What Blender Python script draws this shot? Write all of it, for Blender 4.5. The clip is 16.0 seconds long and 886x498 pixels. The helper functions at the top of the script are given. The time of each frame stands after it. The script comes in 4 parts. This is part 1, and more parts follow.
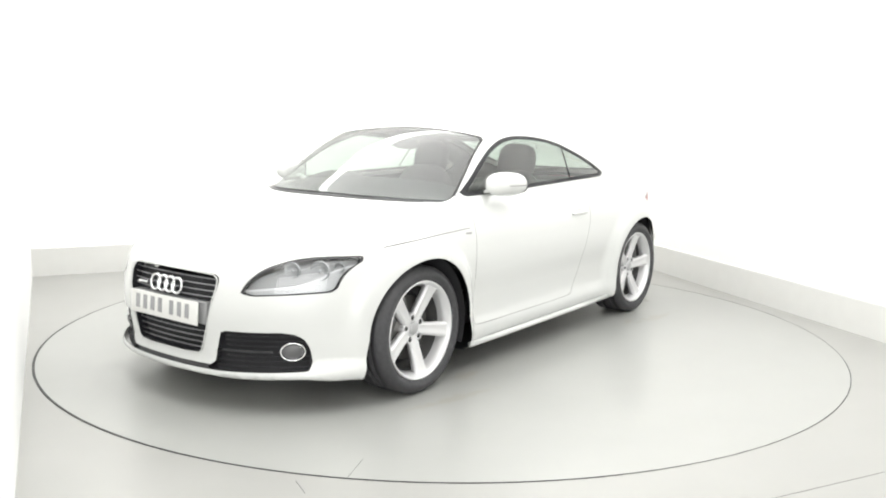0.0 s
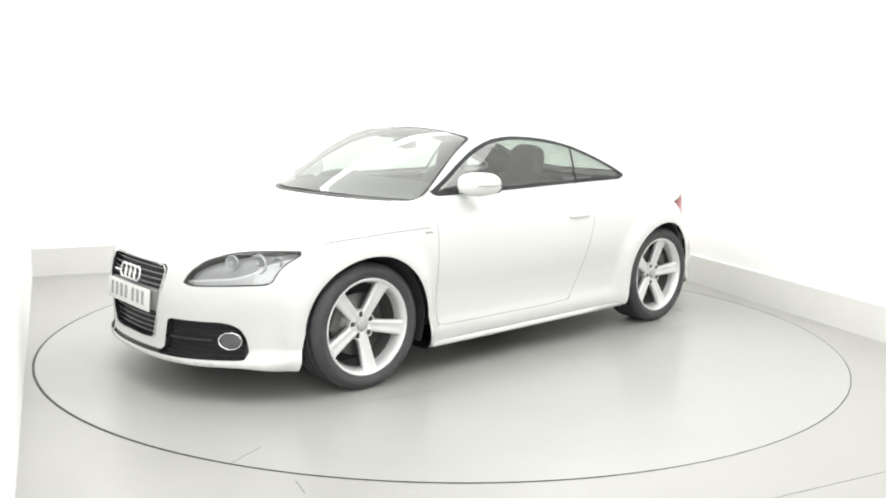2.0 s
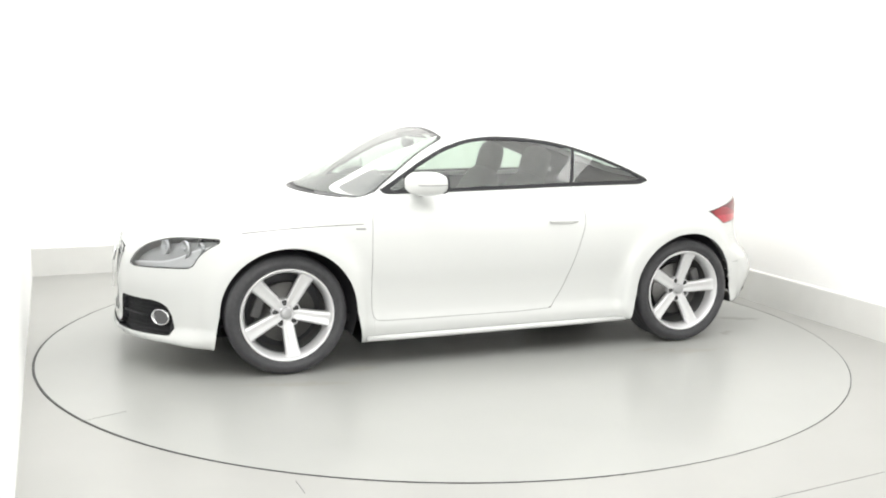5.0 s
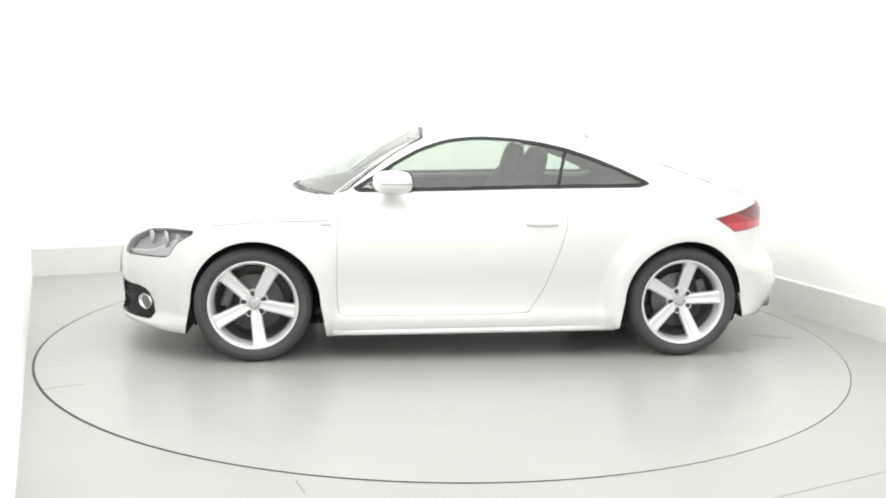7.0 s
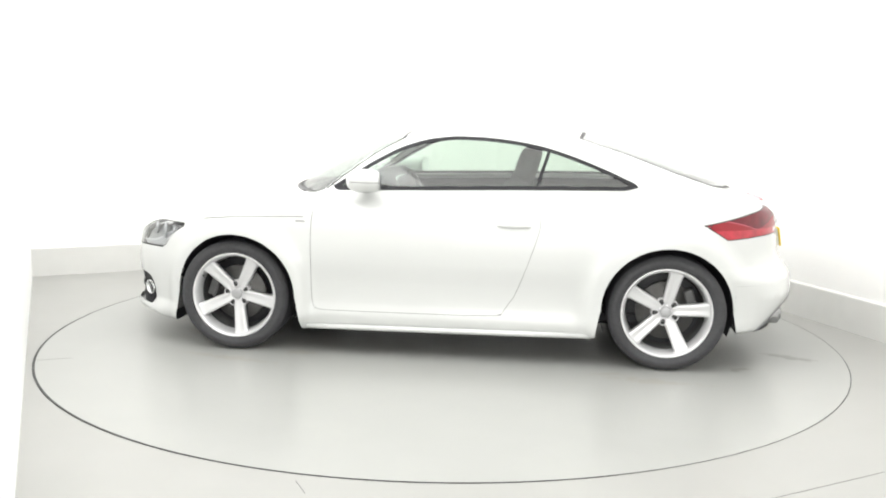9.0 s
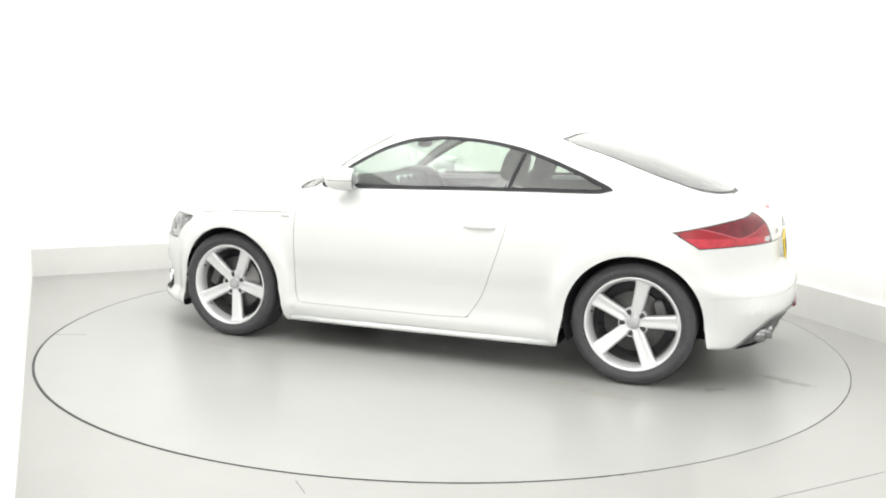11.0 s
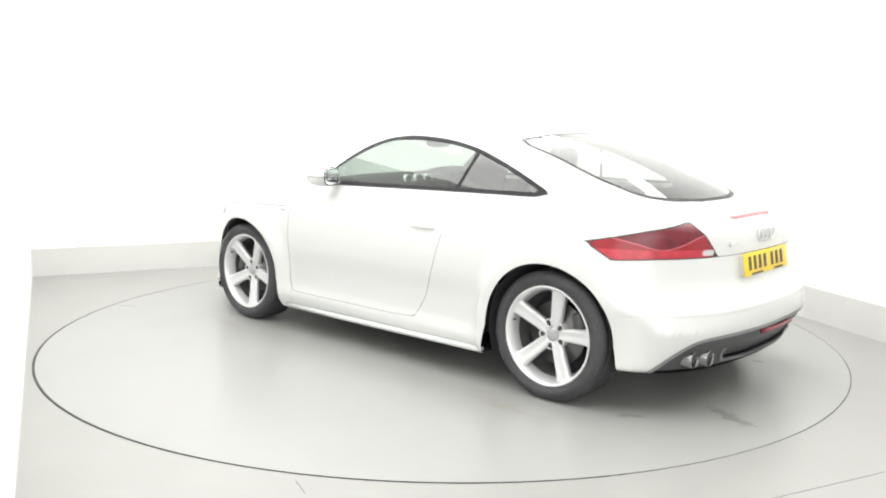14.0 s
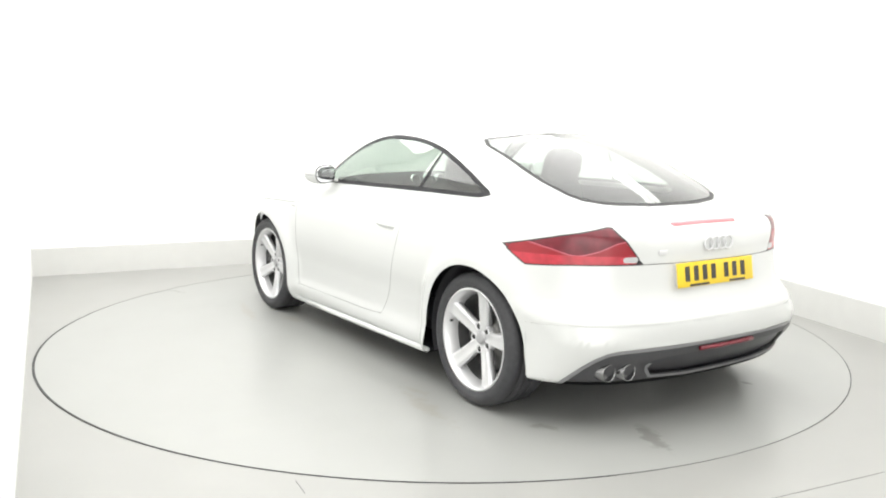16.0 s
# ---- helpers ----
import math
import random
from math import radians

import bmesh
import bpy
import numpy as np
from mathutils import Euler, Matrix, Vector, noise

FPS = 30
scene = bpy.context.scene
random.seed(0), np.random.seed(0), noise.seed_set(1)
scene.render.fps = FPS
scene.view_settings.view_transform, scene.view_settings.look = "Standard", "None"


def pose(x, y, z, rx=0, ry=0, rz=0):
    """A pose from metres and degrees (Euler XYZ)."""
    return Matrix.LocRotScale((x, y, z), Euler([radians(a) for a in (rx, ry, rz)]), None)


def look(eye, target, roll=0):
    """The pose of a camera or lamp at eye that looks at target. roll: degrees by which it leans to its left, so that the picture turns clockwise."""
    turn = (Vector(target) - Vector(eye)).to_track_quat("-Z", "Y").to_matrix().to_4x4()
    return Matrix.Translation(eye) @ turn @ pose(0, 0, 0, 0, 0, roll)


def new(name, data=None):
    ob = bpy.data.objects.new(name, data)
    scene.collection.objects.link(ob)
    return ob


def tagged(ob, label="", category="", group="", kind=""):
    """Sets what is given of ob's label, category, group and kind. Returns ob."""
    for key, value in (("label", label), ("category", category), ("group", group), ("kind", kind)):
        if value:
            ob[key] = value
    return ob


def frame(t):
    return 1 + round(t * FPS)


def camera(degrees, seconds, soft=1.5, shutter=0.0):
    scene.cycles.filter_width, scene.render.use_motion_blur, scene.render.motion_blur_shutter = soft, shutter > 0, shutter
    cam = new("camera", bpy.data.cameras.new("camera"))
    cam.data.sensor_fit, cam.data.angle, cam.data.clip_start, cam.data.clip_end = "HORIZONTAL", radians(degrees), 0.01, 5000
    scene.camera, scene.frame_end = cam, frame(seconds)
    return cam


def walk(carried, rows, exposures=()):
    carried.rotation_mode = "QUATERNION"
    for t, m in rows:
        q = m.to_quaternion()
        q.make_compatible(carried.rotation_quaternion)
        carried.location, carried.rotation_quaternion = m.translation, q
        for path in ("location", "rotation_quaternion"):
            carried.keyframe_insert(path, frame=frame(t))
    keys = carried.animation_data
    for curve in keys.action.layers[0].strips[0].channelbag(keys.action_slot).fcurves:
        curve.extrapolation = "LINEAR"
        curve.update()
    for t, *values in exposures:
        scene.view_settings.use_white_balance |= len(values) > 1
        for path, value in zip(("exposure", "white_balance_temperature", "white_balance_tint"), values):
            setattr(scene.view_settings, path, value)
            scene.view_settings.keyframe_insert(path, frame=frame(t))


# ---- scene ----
# camera: stands still before the turntable, whose centre is the origin
cam = camera(53.34, 16.0, soft=2.0)
EYE = Vector((-0.006, -5.617, 1.391))
TILT, LEAN = math.radians(8.709), 0.915
AIM = EYE + Vector((0, math.cos(TILT), -math.sin(TILT)))
walk(cam, [(0.0, look(EYE, AIM, LEAN)), (16.0, look(EYE, AIM, LEAN))])

# ---- light: a white studio under long soft ceiling lights ----
scene.view_settings.exposure = 0.0
world = bpy.data.worlds.new("studio_air")
scene.world = world
world.use_nodes = True
world.node_tree.nodes["Background"].inputs[0].default_value = (1, 1, 1, 1)
world.node_tree.nodes["Background"].inputs[1].default_value = 0.0


def softbox(x, y, z, turn, sx, sy, watts):
    d = bpy.data.lights.new("ceiling_softbox", "AREA")
    d.shape, d.size, d.size_y, d.energy = "RECTANGLE", sx, sy, watts
    d.color = (1.0, 0.995, 0.975)
    ob = new("ceiling_softbox", d)
    ob.matrix_world = pose(x, y, z, 0, 0, turn)


# one luminous ceiling from wall to wall
softbox(0.40, -0.95, 3.46, 21.5, 4.95, 7.7, 216)
# light strips along the top of the back, right and left walls, tilted into the room; the left one is unseen, added as
# fill
for x, y, z, dx, dy, long, high, watts in ((-0.88, 2.58, 3.22, 0.43, -0.90, 5.0, 0.32, 22), (2.12, 1.05, 3.18, -0.948, -0.32, 5.4, 0.32, 21), (-1.96, -1.06, 3.10, 0.91, 0.41, 4.6, 0.9, 36)):
    d = bpy.data.lights.new("cornice_and_fill_strip", "AREA")
    d.shape, d.size, d.size_y, d.energy, d.color = "RECTANGLE", long, high, watts, (1.0, 0.995, 0.975)
    new("cornice_and_fill_strip", d).matrix_world = look((x, y, z), (x + dx, y + dy, z - 0.55))
# an unseen fill light added behind the camera to brighten flank and floor
d = bpy.data.lights.new("front_fill", "AREA")
d.shape, d.size, d.size_y, d.energy, d.color = "RECTANGLE", 4.0, 3.0, 102, (1.0, 0.995, 0.975)
new("front_fill", d).matrix_world = look((0.35, -6.75, 1.6), (-0.1, 0, 0.6))

# ---- materials ----


def material(name, colour, rough=0.5, metal=0.0, spec=0.5, coat=0.0, grain=0.0, scale=40.0, bump=0.0, trans=0.0):
    m = bpy.data.materials.new(name)
    m.use_nodes = True
    nt = m.node_tree
    b = nt.nodes["Principled BSDF"]
    b.inputs["Base Color"].default_value = (*colour, 1)
    b.inputs["Roughness"].default_value = rough
    b.inputs["Metallic"].default_value = metal
    b.inputs["Specular IOR Level"].default_value = spec
    b.inputs["Coat Weight"].default_value = coat
    b.inputs["Coat Roughness"].default_value = 0.04
    b.inputs["Transmission Weight"].default_value = trans
    if grain or bump:
        tc = nt.nodes.new("ShaderNodeTexCoord")
        n1, n2 = nt.nodes.new("ShaderNodeTexNoise"), nt.nodes.new("ShaderNodeTexNoise")
        n1.inputs["Scale"].default_value, n2.inputs["Scale"].default_value = scale, scale / 12
        n1.inputs["Detail"].default_value = 5
        for n in (n1, n2):
            nt.links.new(tc.outputs["Object"], n.inputs["Vector"])
        add = nt.nodes.new("ShaderNodeMath")
        add.operation = "ADD"
        nt.links.new(n1.outputs["Fac"], add.inputs[0])
        nt.links.new(n2.outputs["Fac"], add.inputs[1])
        if grain:
            ramp = nt.nodes.new("ShaderNodeMapRange")
            ramp.inputs["From Min"].default_value, ramp.inputs["From Max"].default_value = 0.6, 1.4
            ramp.inputs["To Min"].default_value, ramp.inputs["To Max"].default_value = 1 - grain, 1 + grain
            mul = nt.nodes.new("ShaderNodeVectorMath")
            mul.operation = "SCALE"
            mul.inputs[0].default_value = colour
            nt.links.new(add.outputs[0], ramp.inputs["Value"])
            nt.links.new(ramp.outputs["Result"], mul.inputs["Scale"])
            nt.links.new(mul.outputs[0], b.inputs["Base Color"])
        if bump:
            bp = nt.nodes.new("ShaderNodeBump")
            bp.inputs["Strength"].default_value = bump
            bp.inputs["Distance"].default_value = 0.002
            nt.links.new(n1.outputs["Fac"], bp.inputs["Height"])
            nt.links.new(bp.outputs["Normal"], b.inputs["Normal"])
    return m


def pane_material(name, tint, base=0.08, gloss=1.0, graze=0.9):
    m = bpy.data.materials.new(name)
    m.use_nodes = True
    nt = m.node_tree
    nt.nodes.remove(nt.nodes["Principled BSDF"])
    out = nt.nodes["Material Output"]
    tr, gl, mix = nt.nodes.new("ShaderNodeBsdfTransparent"), nt.nodes.new("ShaderNodeBsdfGlossy"), nt.nodes.new("ShaderNodeMixShader")
    lw, pw, am = nt.nodes.new("ShaderNodeLayerWeight"), nt.nodes.new("ShaderNodeMath"), nt.nodes.new("ShaderNodeMath")
    lw.inputs["Blend"].default_value = 0.5
    pw.operation, am.operation = "POWER", "MULTIPLY_ADD"
    pw.inputs[1].default_value = 4.0
    am.inputs[1].default_value, am.inputs[2].default_value = graze, base
    nt.links.new(lw.outputs["Facing"], pw.inputs[0])
    nt.links.new(pw.outputs[0], am.inputs[0])
    tr.inputs["Color"].default_value = (*tint, 1)
    gl.inputs["Roughness"].default_value = 0.02
    gl.inputs["Color"].default_value = (gloss, gloss, gloss, 1)
    nt.links.new(am.outputs[0], mix.inputs[0])
    nt.links.new(tr.outputs[0], mix.inputs[1])
    nt.links.new(gl.outputs[0], mix.inputs[2])
    nt.links.new(mix.outputs[0], out.inputs["Surface"])
    return m


WALL = material("white_wall_paint", (0.92, 0.92, 0.91), 0.7, grain=0.01, scale=6, bump=0.05)
SKIRT = material("off_white_skirting", (0.70, 0.70, 0.68), 0.45, grain=0.03, scale=9, bump=0.08)
CEIL = material("white_ceiling_paint", (0.85, 0.85, 0.84), 0.8, grain=0.01, scale=5)
PAINT = material("white_car_paint", (0.65, 0.66, 0.65), 0.22, coat=0.5)
# grey that stands in for the shade in shut lines and tailpipes
RECESS_SHADE = material("recess_shade_grey", (0.16, 0.16, 0.16), 0.8)
RUBBER = material("black_rubber", (0.022, 0.022, 0.023), 0.55, grain=0.2, scale=60, bump=0.2)
TYRE = material("tyre_rubber", (0.05, 0.05, 0.054), 0.66, grain=0.25, scale=50, bump=0.3)
FRAME = material("matt_black_frame", (0.018, 0.018, 0.021), 0.55, spec=0.3, grain=0.15, scale=90)
TRIM = material("satin_black_trim", (0.033, 0.033, 0.037), 0.35)
PLASTIC = material("dark_grey_plastic", (0.03, 0.031, 0.034), 0.5, grain=0.2, scale=120, bump=0.2)
ALLOY = material("silver_alloy", (0.74, 0.74, 0.75), 0.33, metal=0.45, grain=0.02, scale=30)
STEEL = material("brushed_brake_steel", (0.17, 0.167, 0.163), 0.4, metal=0.8, grain=0.15, scale=30)
CHROME = material("polished_chrome", (0.82, 0.83, 0.84), 0.08, metal=1.0)
LINER = material("charcoal_cabin_trim", (0.045, 0.045, 0.048), 0.9, spec=0.15, grain=0.15, scale=80, bump=0.2)
SEAT = material("black_seat_leather", (0.025, 0.025, 0.027), 0.7, spec=0.2, grain=0.2, scale=70, bump=0.2)
GLASS = pane_material("tinted_window_glass", (0.70, 0.79, 0.72), 0.085, 1.0, 0.75)
SCREENGLASS = pane_material("raked_screen_glass", (0.64, 0.72, 0.67), 0.125, 1.0, 0.60)
REARGLASS = pane_material("hatch_glass", (0.68, 0.75, 0.71), 0.09, 1.0, 0.95)
LENS = pane_material("clear_lamp_lens", (0.93, 0.94, 0.95), 0.05)
REDLENS = material("red_lamp_lens", (0.30, 0.010, 0.020), 0.12, coat=0.3, grain=0.12, scale=25)
YELLOW = material("yellow_plate", (0.85, 0.60, 0.03), 0.4)
WHITEPLATE = material("white_plate", (0.75, 0.75, 0.73), 0.4)
INK = material("black_plate_ink", (0.05, 0.045, 0.04), 0.5)
BOWL = material("lamp_housing_grey", (0.55, 0.555, 0.56), 0.3, metal=0.35)


def floor_material(name, base, rough, stained):
    m = material(name, base, rough, grain=0.035, scale=3.0, bump=0.04)
    if stained:
        nt = m.node_tree
        b = nt.nodes["Principled BSDF"]
        tc = nt.nodes.new("ShaderNodeTexCoord")
        n = nt.nodes.new("ShaderNodeTexNoise")
        n.inputs["Scale"].default_value, n.inputs["Detail"].default_value = 1.6, 8
        mr = nt.nodes.new("ShaderNodeMapRange")
        mr.inputs["From Min"].default_value, mr.inputs["From Max"].default_value = 0.35, 0.75
        mr.inputs["To Min"].default_value, mr.inputs["To Max"].default_value = rough - 0.02, rough + 0.02
        nt.links.new(tc.outputs["Object"], n.inputs["Vector"])
        nt.links.new(n.outputs["Fac"], mr.inputs["Value"])
        nt.links.new(mr.outputs["Result"], b.inputs["Roughness"])
    return m


FLOOR = floor_material("grey_painted_floor", (0.345, 0.345, 0.33), 0.30, True)
def stain(m, x, y, rx, ry, turn, colour):
    """An old scuffed oil stain with a ragged outline, at a place on the deck."""
    nt = m.node_tree
    b = nt.nodes["Principled BSDF"]
    tc, mp, ln, ns, add, mr = (nt.nodes.new(k) for k in ("ShaderNodeTexCoord", "ShaderNodeMapping", "ShaderNodeVectorMath", "ShaderNodeTexNoise", "ShaderNodeMath", "ShaderNodeMapRange"))
    mp.vector_type = "TEXTURE"
    mp.inputs["Location"].default_value = (x, y, 0)
    mp.inputs["Rotation"].default_value = (0, 0, radians(turn))
    mp.inputs["Scale"].default_value = (rx, ry, 1)
    ln.operation = "LENGTH"
    ns.inputs["Scale"].default_value, ns.inputs["Detail"].default_value = 17, 8
    add.operation = "MULTIPLY_ADD"
    add.inputs[1].default_value = 2.2
    mr.inputs["From Min"].default_value, mr.inputs["From Max"].default_value = 1.95, 1.45
    mr.inputs["To Min"].default_value, mr.inputs["To Max"].default_value = 0.0, 0.95
    nt.links.new(tc.outputs["Object"], mp.inputs["Vector"])
    nt.links.new(mp.outputs["Vector"], ln.inputs[0])
    nt.links.new(tc.outputs["Object"], ns.inputs["Vector"])
    nt.links.new(ns.outputs["Fac"], add.inputs[0])
    nt.links.new(ln.outputs["Value"], add.inputs[2])
    nt.links.new(add.outputs[0], mr.inputs["Value"])
    mix = nt.nodes.new("ShaderNodeMix")
    mix.data_type = "RGBA"
    old = b.inputs["Base Color"].links[0].from_socket
    nt.links.new(mr.outputs["Result"], mix.inputs[0])
    nt.links.new(old, mix.inputs[6])
    mix.inputs[7].default_value = (*colour, 1)
    nt.links.new(mix.outputs[2], b.inputs["Base Color"])


SEAM = material("dark_joint_filler", (0.18, 0.18, 0.172), 0.7)
DISC = floor_material("grey_painted_turntable", (0.365, 0.37, 0.355), 0.295, True)

stain(DISC, -2.10, 0.30, 0.22, 0.06, -28, (0.235, 0.23, 0.215))
stain(DISC, -1.75, 0.62, 0.10, 0.04, 30, (0.27, 0.265, 0.245))
stain(DISC, -1.80, -0.74, 0.045, 0.03, 20, (0.16, 0.156, 0.145))
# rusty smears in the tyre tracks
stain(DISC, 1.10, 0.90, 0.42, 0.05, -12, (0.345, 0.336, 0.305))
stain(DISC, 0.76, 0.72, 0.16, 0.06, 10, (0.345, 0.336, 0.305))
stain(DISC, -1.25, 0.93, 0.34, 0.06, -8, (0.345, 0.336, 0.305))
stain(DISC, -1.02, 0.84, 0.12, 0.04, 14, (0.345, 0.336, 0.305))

# ---- mesh helpers ----


def mesh_object(name, bm, mat, parent=None, label="", smooth=True):
    me = bpy.data.meshes.new(name)
    bm.to_mesh(me)
    bm.free()
    me.materials.append(mat)
    if smooth:
        me.shade_smooth()
    ob = new(name, me)
    if parent is not None:
        ob.parent = parent
    if label:
        tagged(ob, label)
    return ob


def part(name, bm, mat, parent, label="", at=None, smooth=True):
    ob = mesh_object(name, bm, mat, parent, label, smooth)
    if at is not None:
        ob.matrix_basis = at
    return ob


def box_bm(sx, sy, sz, bevel=0.0, at=(0, 0, 0), segs=2):
    bm = bmesh.new()
    bmesh.ops.create_cube(bm, size=1, matrix=Matrix.Translation(at) @ Matrix.Diagonal((sx, sy, sz, 1)))
    if bevel:
        bmesh.ops.bevel(bm, geom=bm.edges[:], offset=bevel, segments=segs, affect="EDGES", profile=0.5)
    return bm


def lathe_bm(profile, segs=64, closed=False):
    """Turns (radius, y) pairs about the y axis."""
    bm = bmesh.new()
    rings = []
    for r, y in profile:
        rings.append([bm.verts.new((r * math.cos(2 * math.pi * i / segs), y, r * math.sin(2 * math.pi * i / segs))) for i in range(segs)])
    pairs = list(zip(rings, rings[1:])) + ([(rings[-1], rings[0])] if closed else [])
    for a, b in pairs:
        for i in range(segs):
            j = (i + 1) % segs
            bm.faces.new((a[i], a[j], b[j], b[i]))
    bmesh.ops.recalc_face_normals(bm, faces=bm.faces[:])
    return bm


def disc_bm(r, y, segs=48, bulge=0.0):
    bm = lathe_bm([(r, y), (r * 0.92, y + bulge * 0.4), (r * 0.7, y + bulge * 0.75), (r * 0.35, y + bulge * 0.95), (0.0005, y + bulge)], segs)
    return bm


def extrude_bm(outline, axis, a, b, bevel=0.0):
    """A flat outline of (u, v) pairs, made solid from a to b along x, y or z."""
    bm = bmesh.new()

    def at(u, v, w):
        return {"x": (w, u, v), "y": (u, w, v), "z": (u, v, w)}[axis]
    lo, hi = [bm.verts.new(at(u, v, a)) for u, v in outline], [bm.verts.new(at(u, v, b)) for u, v in outline]
    bm.faces.new(lo), bm.faces.new(hi)
    n = len(outline)
    for i in range(n):
        bm.faces.new((lo[i], lo[(i + 1) % n], hi[(i + 1) % n], hi[i]))
    bmesh.ops.recalc_face_normals(bm, faces=bm.faces[:])
    if bevel:
        bmesh.ops.bevel(bm, geom=bm.edges[:], offset=bevel, segments=2, affect="EDGES", profile=0.5)
    return bm


def tube_bm(points, radius, segs=10, closed=False):
    bm = bmesh.new()
    pts = [Vector(p) for p in points]
    rings = []
    for i, p in enumerate(pts):
        a = pts[i - 1] if (i or closed) else p
        b = pts[(i + 1) % len(pts)] if (closed or i + 1 < len(pts)) else p
        d = (b - a).normalized()
        side = d.cross(Vector((0, 0, 1)) if abs(d.z) < 0.9 else Vector((1, 0, 0))).normalized()
        up = side.cross(d)
        rings.append([bm.verts.new(p + radius * (side * math.cos(2 * math.pi * k / segs) + up * math.sin(2 * math.pi * k / segs))) for k in range(segs)])
    pairs = list(zip(rings, rings[1:])) + ([(rings[-1], rings[0])] if closed else [])
    for a, b in pairs:
        for k in range(segs):
            bm.faces.new((a[k], a[(k + 1) % segs], b[(k + 1) % segs], b[k]))
    if not closed:
        bm.faces.new(rings[0]), bm.faces.new(rings[-1])
    bmesh.ops.recalc_face_normals(bm, faces=bm.faces[:])
    return bm


# ---- the room ----
CORNER_BACK, CORNER_LEFT = (1.44, 3.93), (-3.42, 1.60)
RIGHT_END, LEFT_END = (4.65, -5.6), (-0.95, -3.92)
REAR_LEFT, REAR_RIGHT = (-5.6, -4.4), (-3.0, -9.8)
ROOM_H = 3.5


def wall(name, p, q, z0, z1, thick, mat, label, category="wall"):
    """A wall that stands behind the line from p to q (its room side on the line, to the left of the way)."""
    p, q = Vector(p), Vector(q)
    d = (q - p).normalized()
    out = Vector((d.y, -d.x)) * thick
    bm = bmesh.new()
    base = [p, q, q + out, p + out]
    lo, hi = [bm.verts.new((v.x, v.y, z0)) for v in base], [bm.verts.new((v.x, v.y, z1)) for v in base]
    bm.faces.new(lo), bm.faces.new(hi)
    for i in range(4):
        bm.faces.new((lo[i], lo[(i + 1) % 4], hi[(i + 1) % 4], hi[i]))
    bmesh.ops.recalc_face_normals(bm, faces=bm.faces[:])
    return tagged(mesh_object(name, bm, mat, smooth=False), label, category, kind="structure")


def skirting(name, p, q, height, thick, label):
    """An upright band with a rounded top edge at the foot of the wall from p to q."""
    p, q = Vector(p), Vector(q)
    d = (q - p).normalized()
    into = Vector((-d.y, d.x))
    prof = [(0, 0), (thick, 0), (thick, height - 0.012), (thick - 0.004, height - 0.004), (thick - 0.012, height), (0, height)]
    bm = bmesh.new()
    ends = [[bm.verts.new((e.x + into.x * o, e.y + into.y * o, z)) for o, z in prof] for e in (p, q)]
    n = len(prof)
    for i in range(n):
        bm.faces.new((ends[0][i], ends[0][(i + 1) % n], ends[1][(i + 1) % n], ends[1][i]))
    bm.faces.new(ends[0]), bm.faces.new(ends[1])
    bmesh.ops.recalc_face_normals(bm, faces=bm.faces[:])
    return tagged(mesh_object(name, bm, SKIRT, smooth=False), label, "skirting", kind="structure")


def build_room():
    wall("wall_right", RIGHT_END, CORNER_BACK, 0, ROOM_H, 0.12, WALL, "plain brightly lit white studio wall")
    wall("wall_back", CORNER_BACK, CORNER_LEFT, 0, ROOM_H, 0.12, WALL, "plain brightly lit white studio wall")
    wall("wall_left", CORNER_LEFT, LEFT_END, 0, ROOM_H, 0.12, WALL, "plain white studio wall seen edge on")
    wall("wall_return", LEFT_END, REAR_LEFT, 0, ROOM_H, 0.12, WALL, "plain white wall of the camera bay")
    wall("wall_bay", REAR_LEFT, REAR_RIGHT, 0, ROOM_H, 0.12, WALL, "plain white wall of the camera bay")
    wall("wall_rear", REAR_RIGHT, RIGHT_END, 0, ROOM_H, 0.12, WALL, "plain white wall behind the camera")
    skirting("skirting_right", RIGHT_END, CORNER_BACK, 0.24, 0.02, "off-white upstand along the foot of the white wall")
    skirting("skirting_back", CORNER_BACK, CORNER_LEFT, 0.24, 0.02, "off-white upstand along the foot of the white wall")
    bm = box_bm(16, 20, 0.1, at=(-0.5, -3, ROOM_H + 0.05))
    tagged(mesh_object("ceiling", bm, CEIL, smooth=False), "plain white studio ceiling", "ceiling", kind="structure")
    # floor: one sheet with the round well of the turntable
    bm = bmesh.new()
    n = 192
    inner = [bm.verts.new((RING * math.cos(2 * math.pi * i / n), RING * math.sin(2 * math.pi * i / n), 0)) for i in range(n)]
    deep = [bm.verts.new((v.co.x, v.co.y, -0.06)) for v in inner]
    outer = [bm.verts.new((12 * math.cos(2 * math.pi * i / n) - 0.5, 12 * math.sin(2 * math.pi * i / n) - 2, 0)) for i in range(n)]
    for i in range(n):
        j = (i + 1) % n
        bm.faces.new((inner[i], inner[j], outer[j], outer[i]))
        bm.faces.new((deep[i], deep[j], inner[j], inner[i]))
    bm.faces.new(deep)
    bmesh.ops.recalc_face_normals(bm, faces=bm.faces[:])
    for fc in bm.faces:
        if abs(fc.normal.z) > 0.9 and fc.normal.z < 0:
            fc.normal_flip()
    tagged(mesh_object("floor", bm, FLOOR, smooth=False), "smooth grey painted studio floor with faint sheen", "floor", kind="structure")


RING = 2.432


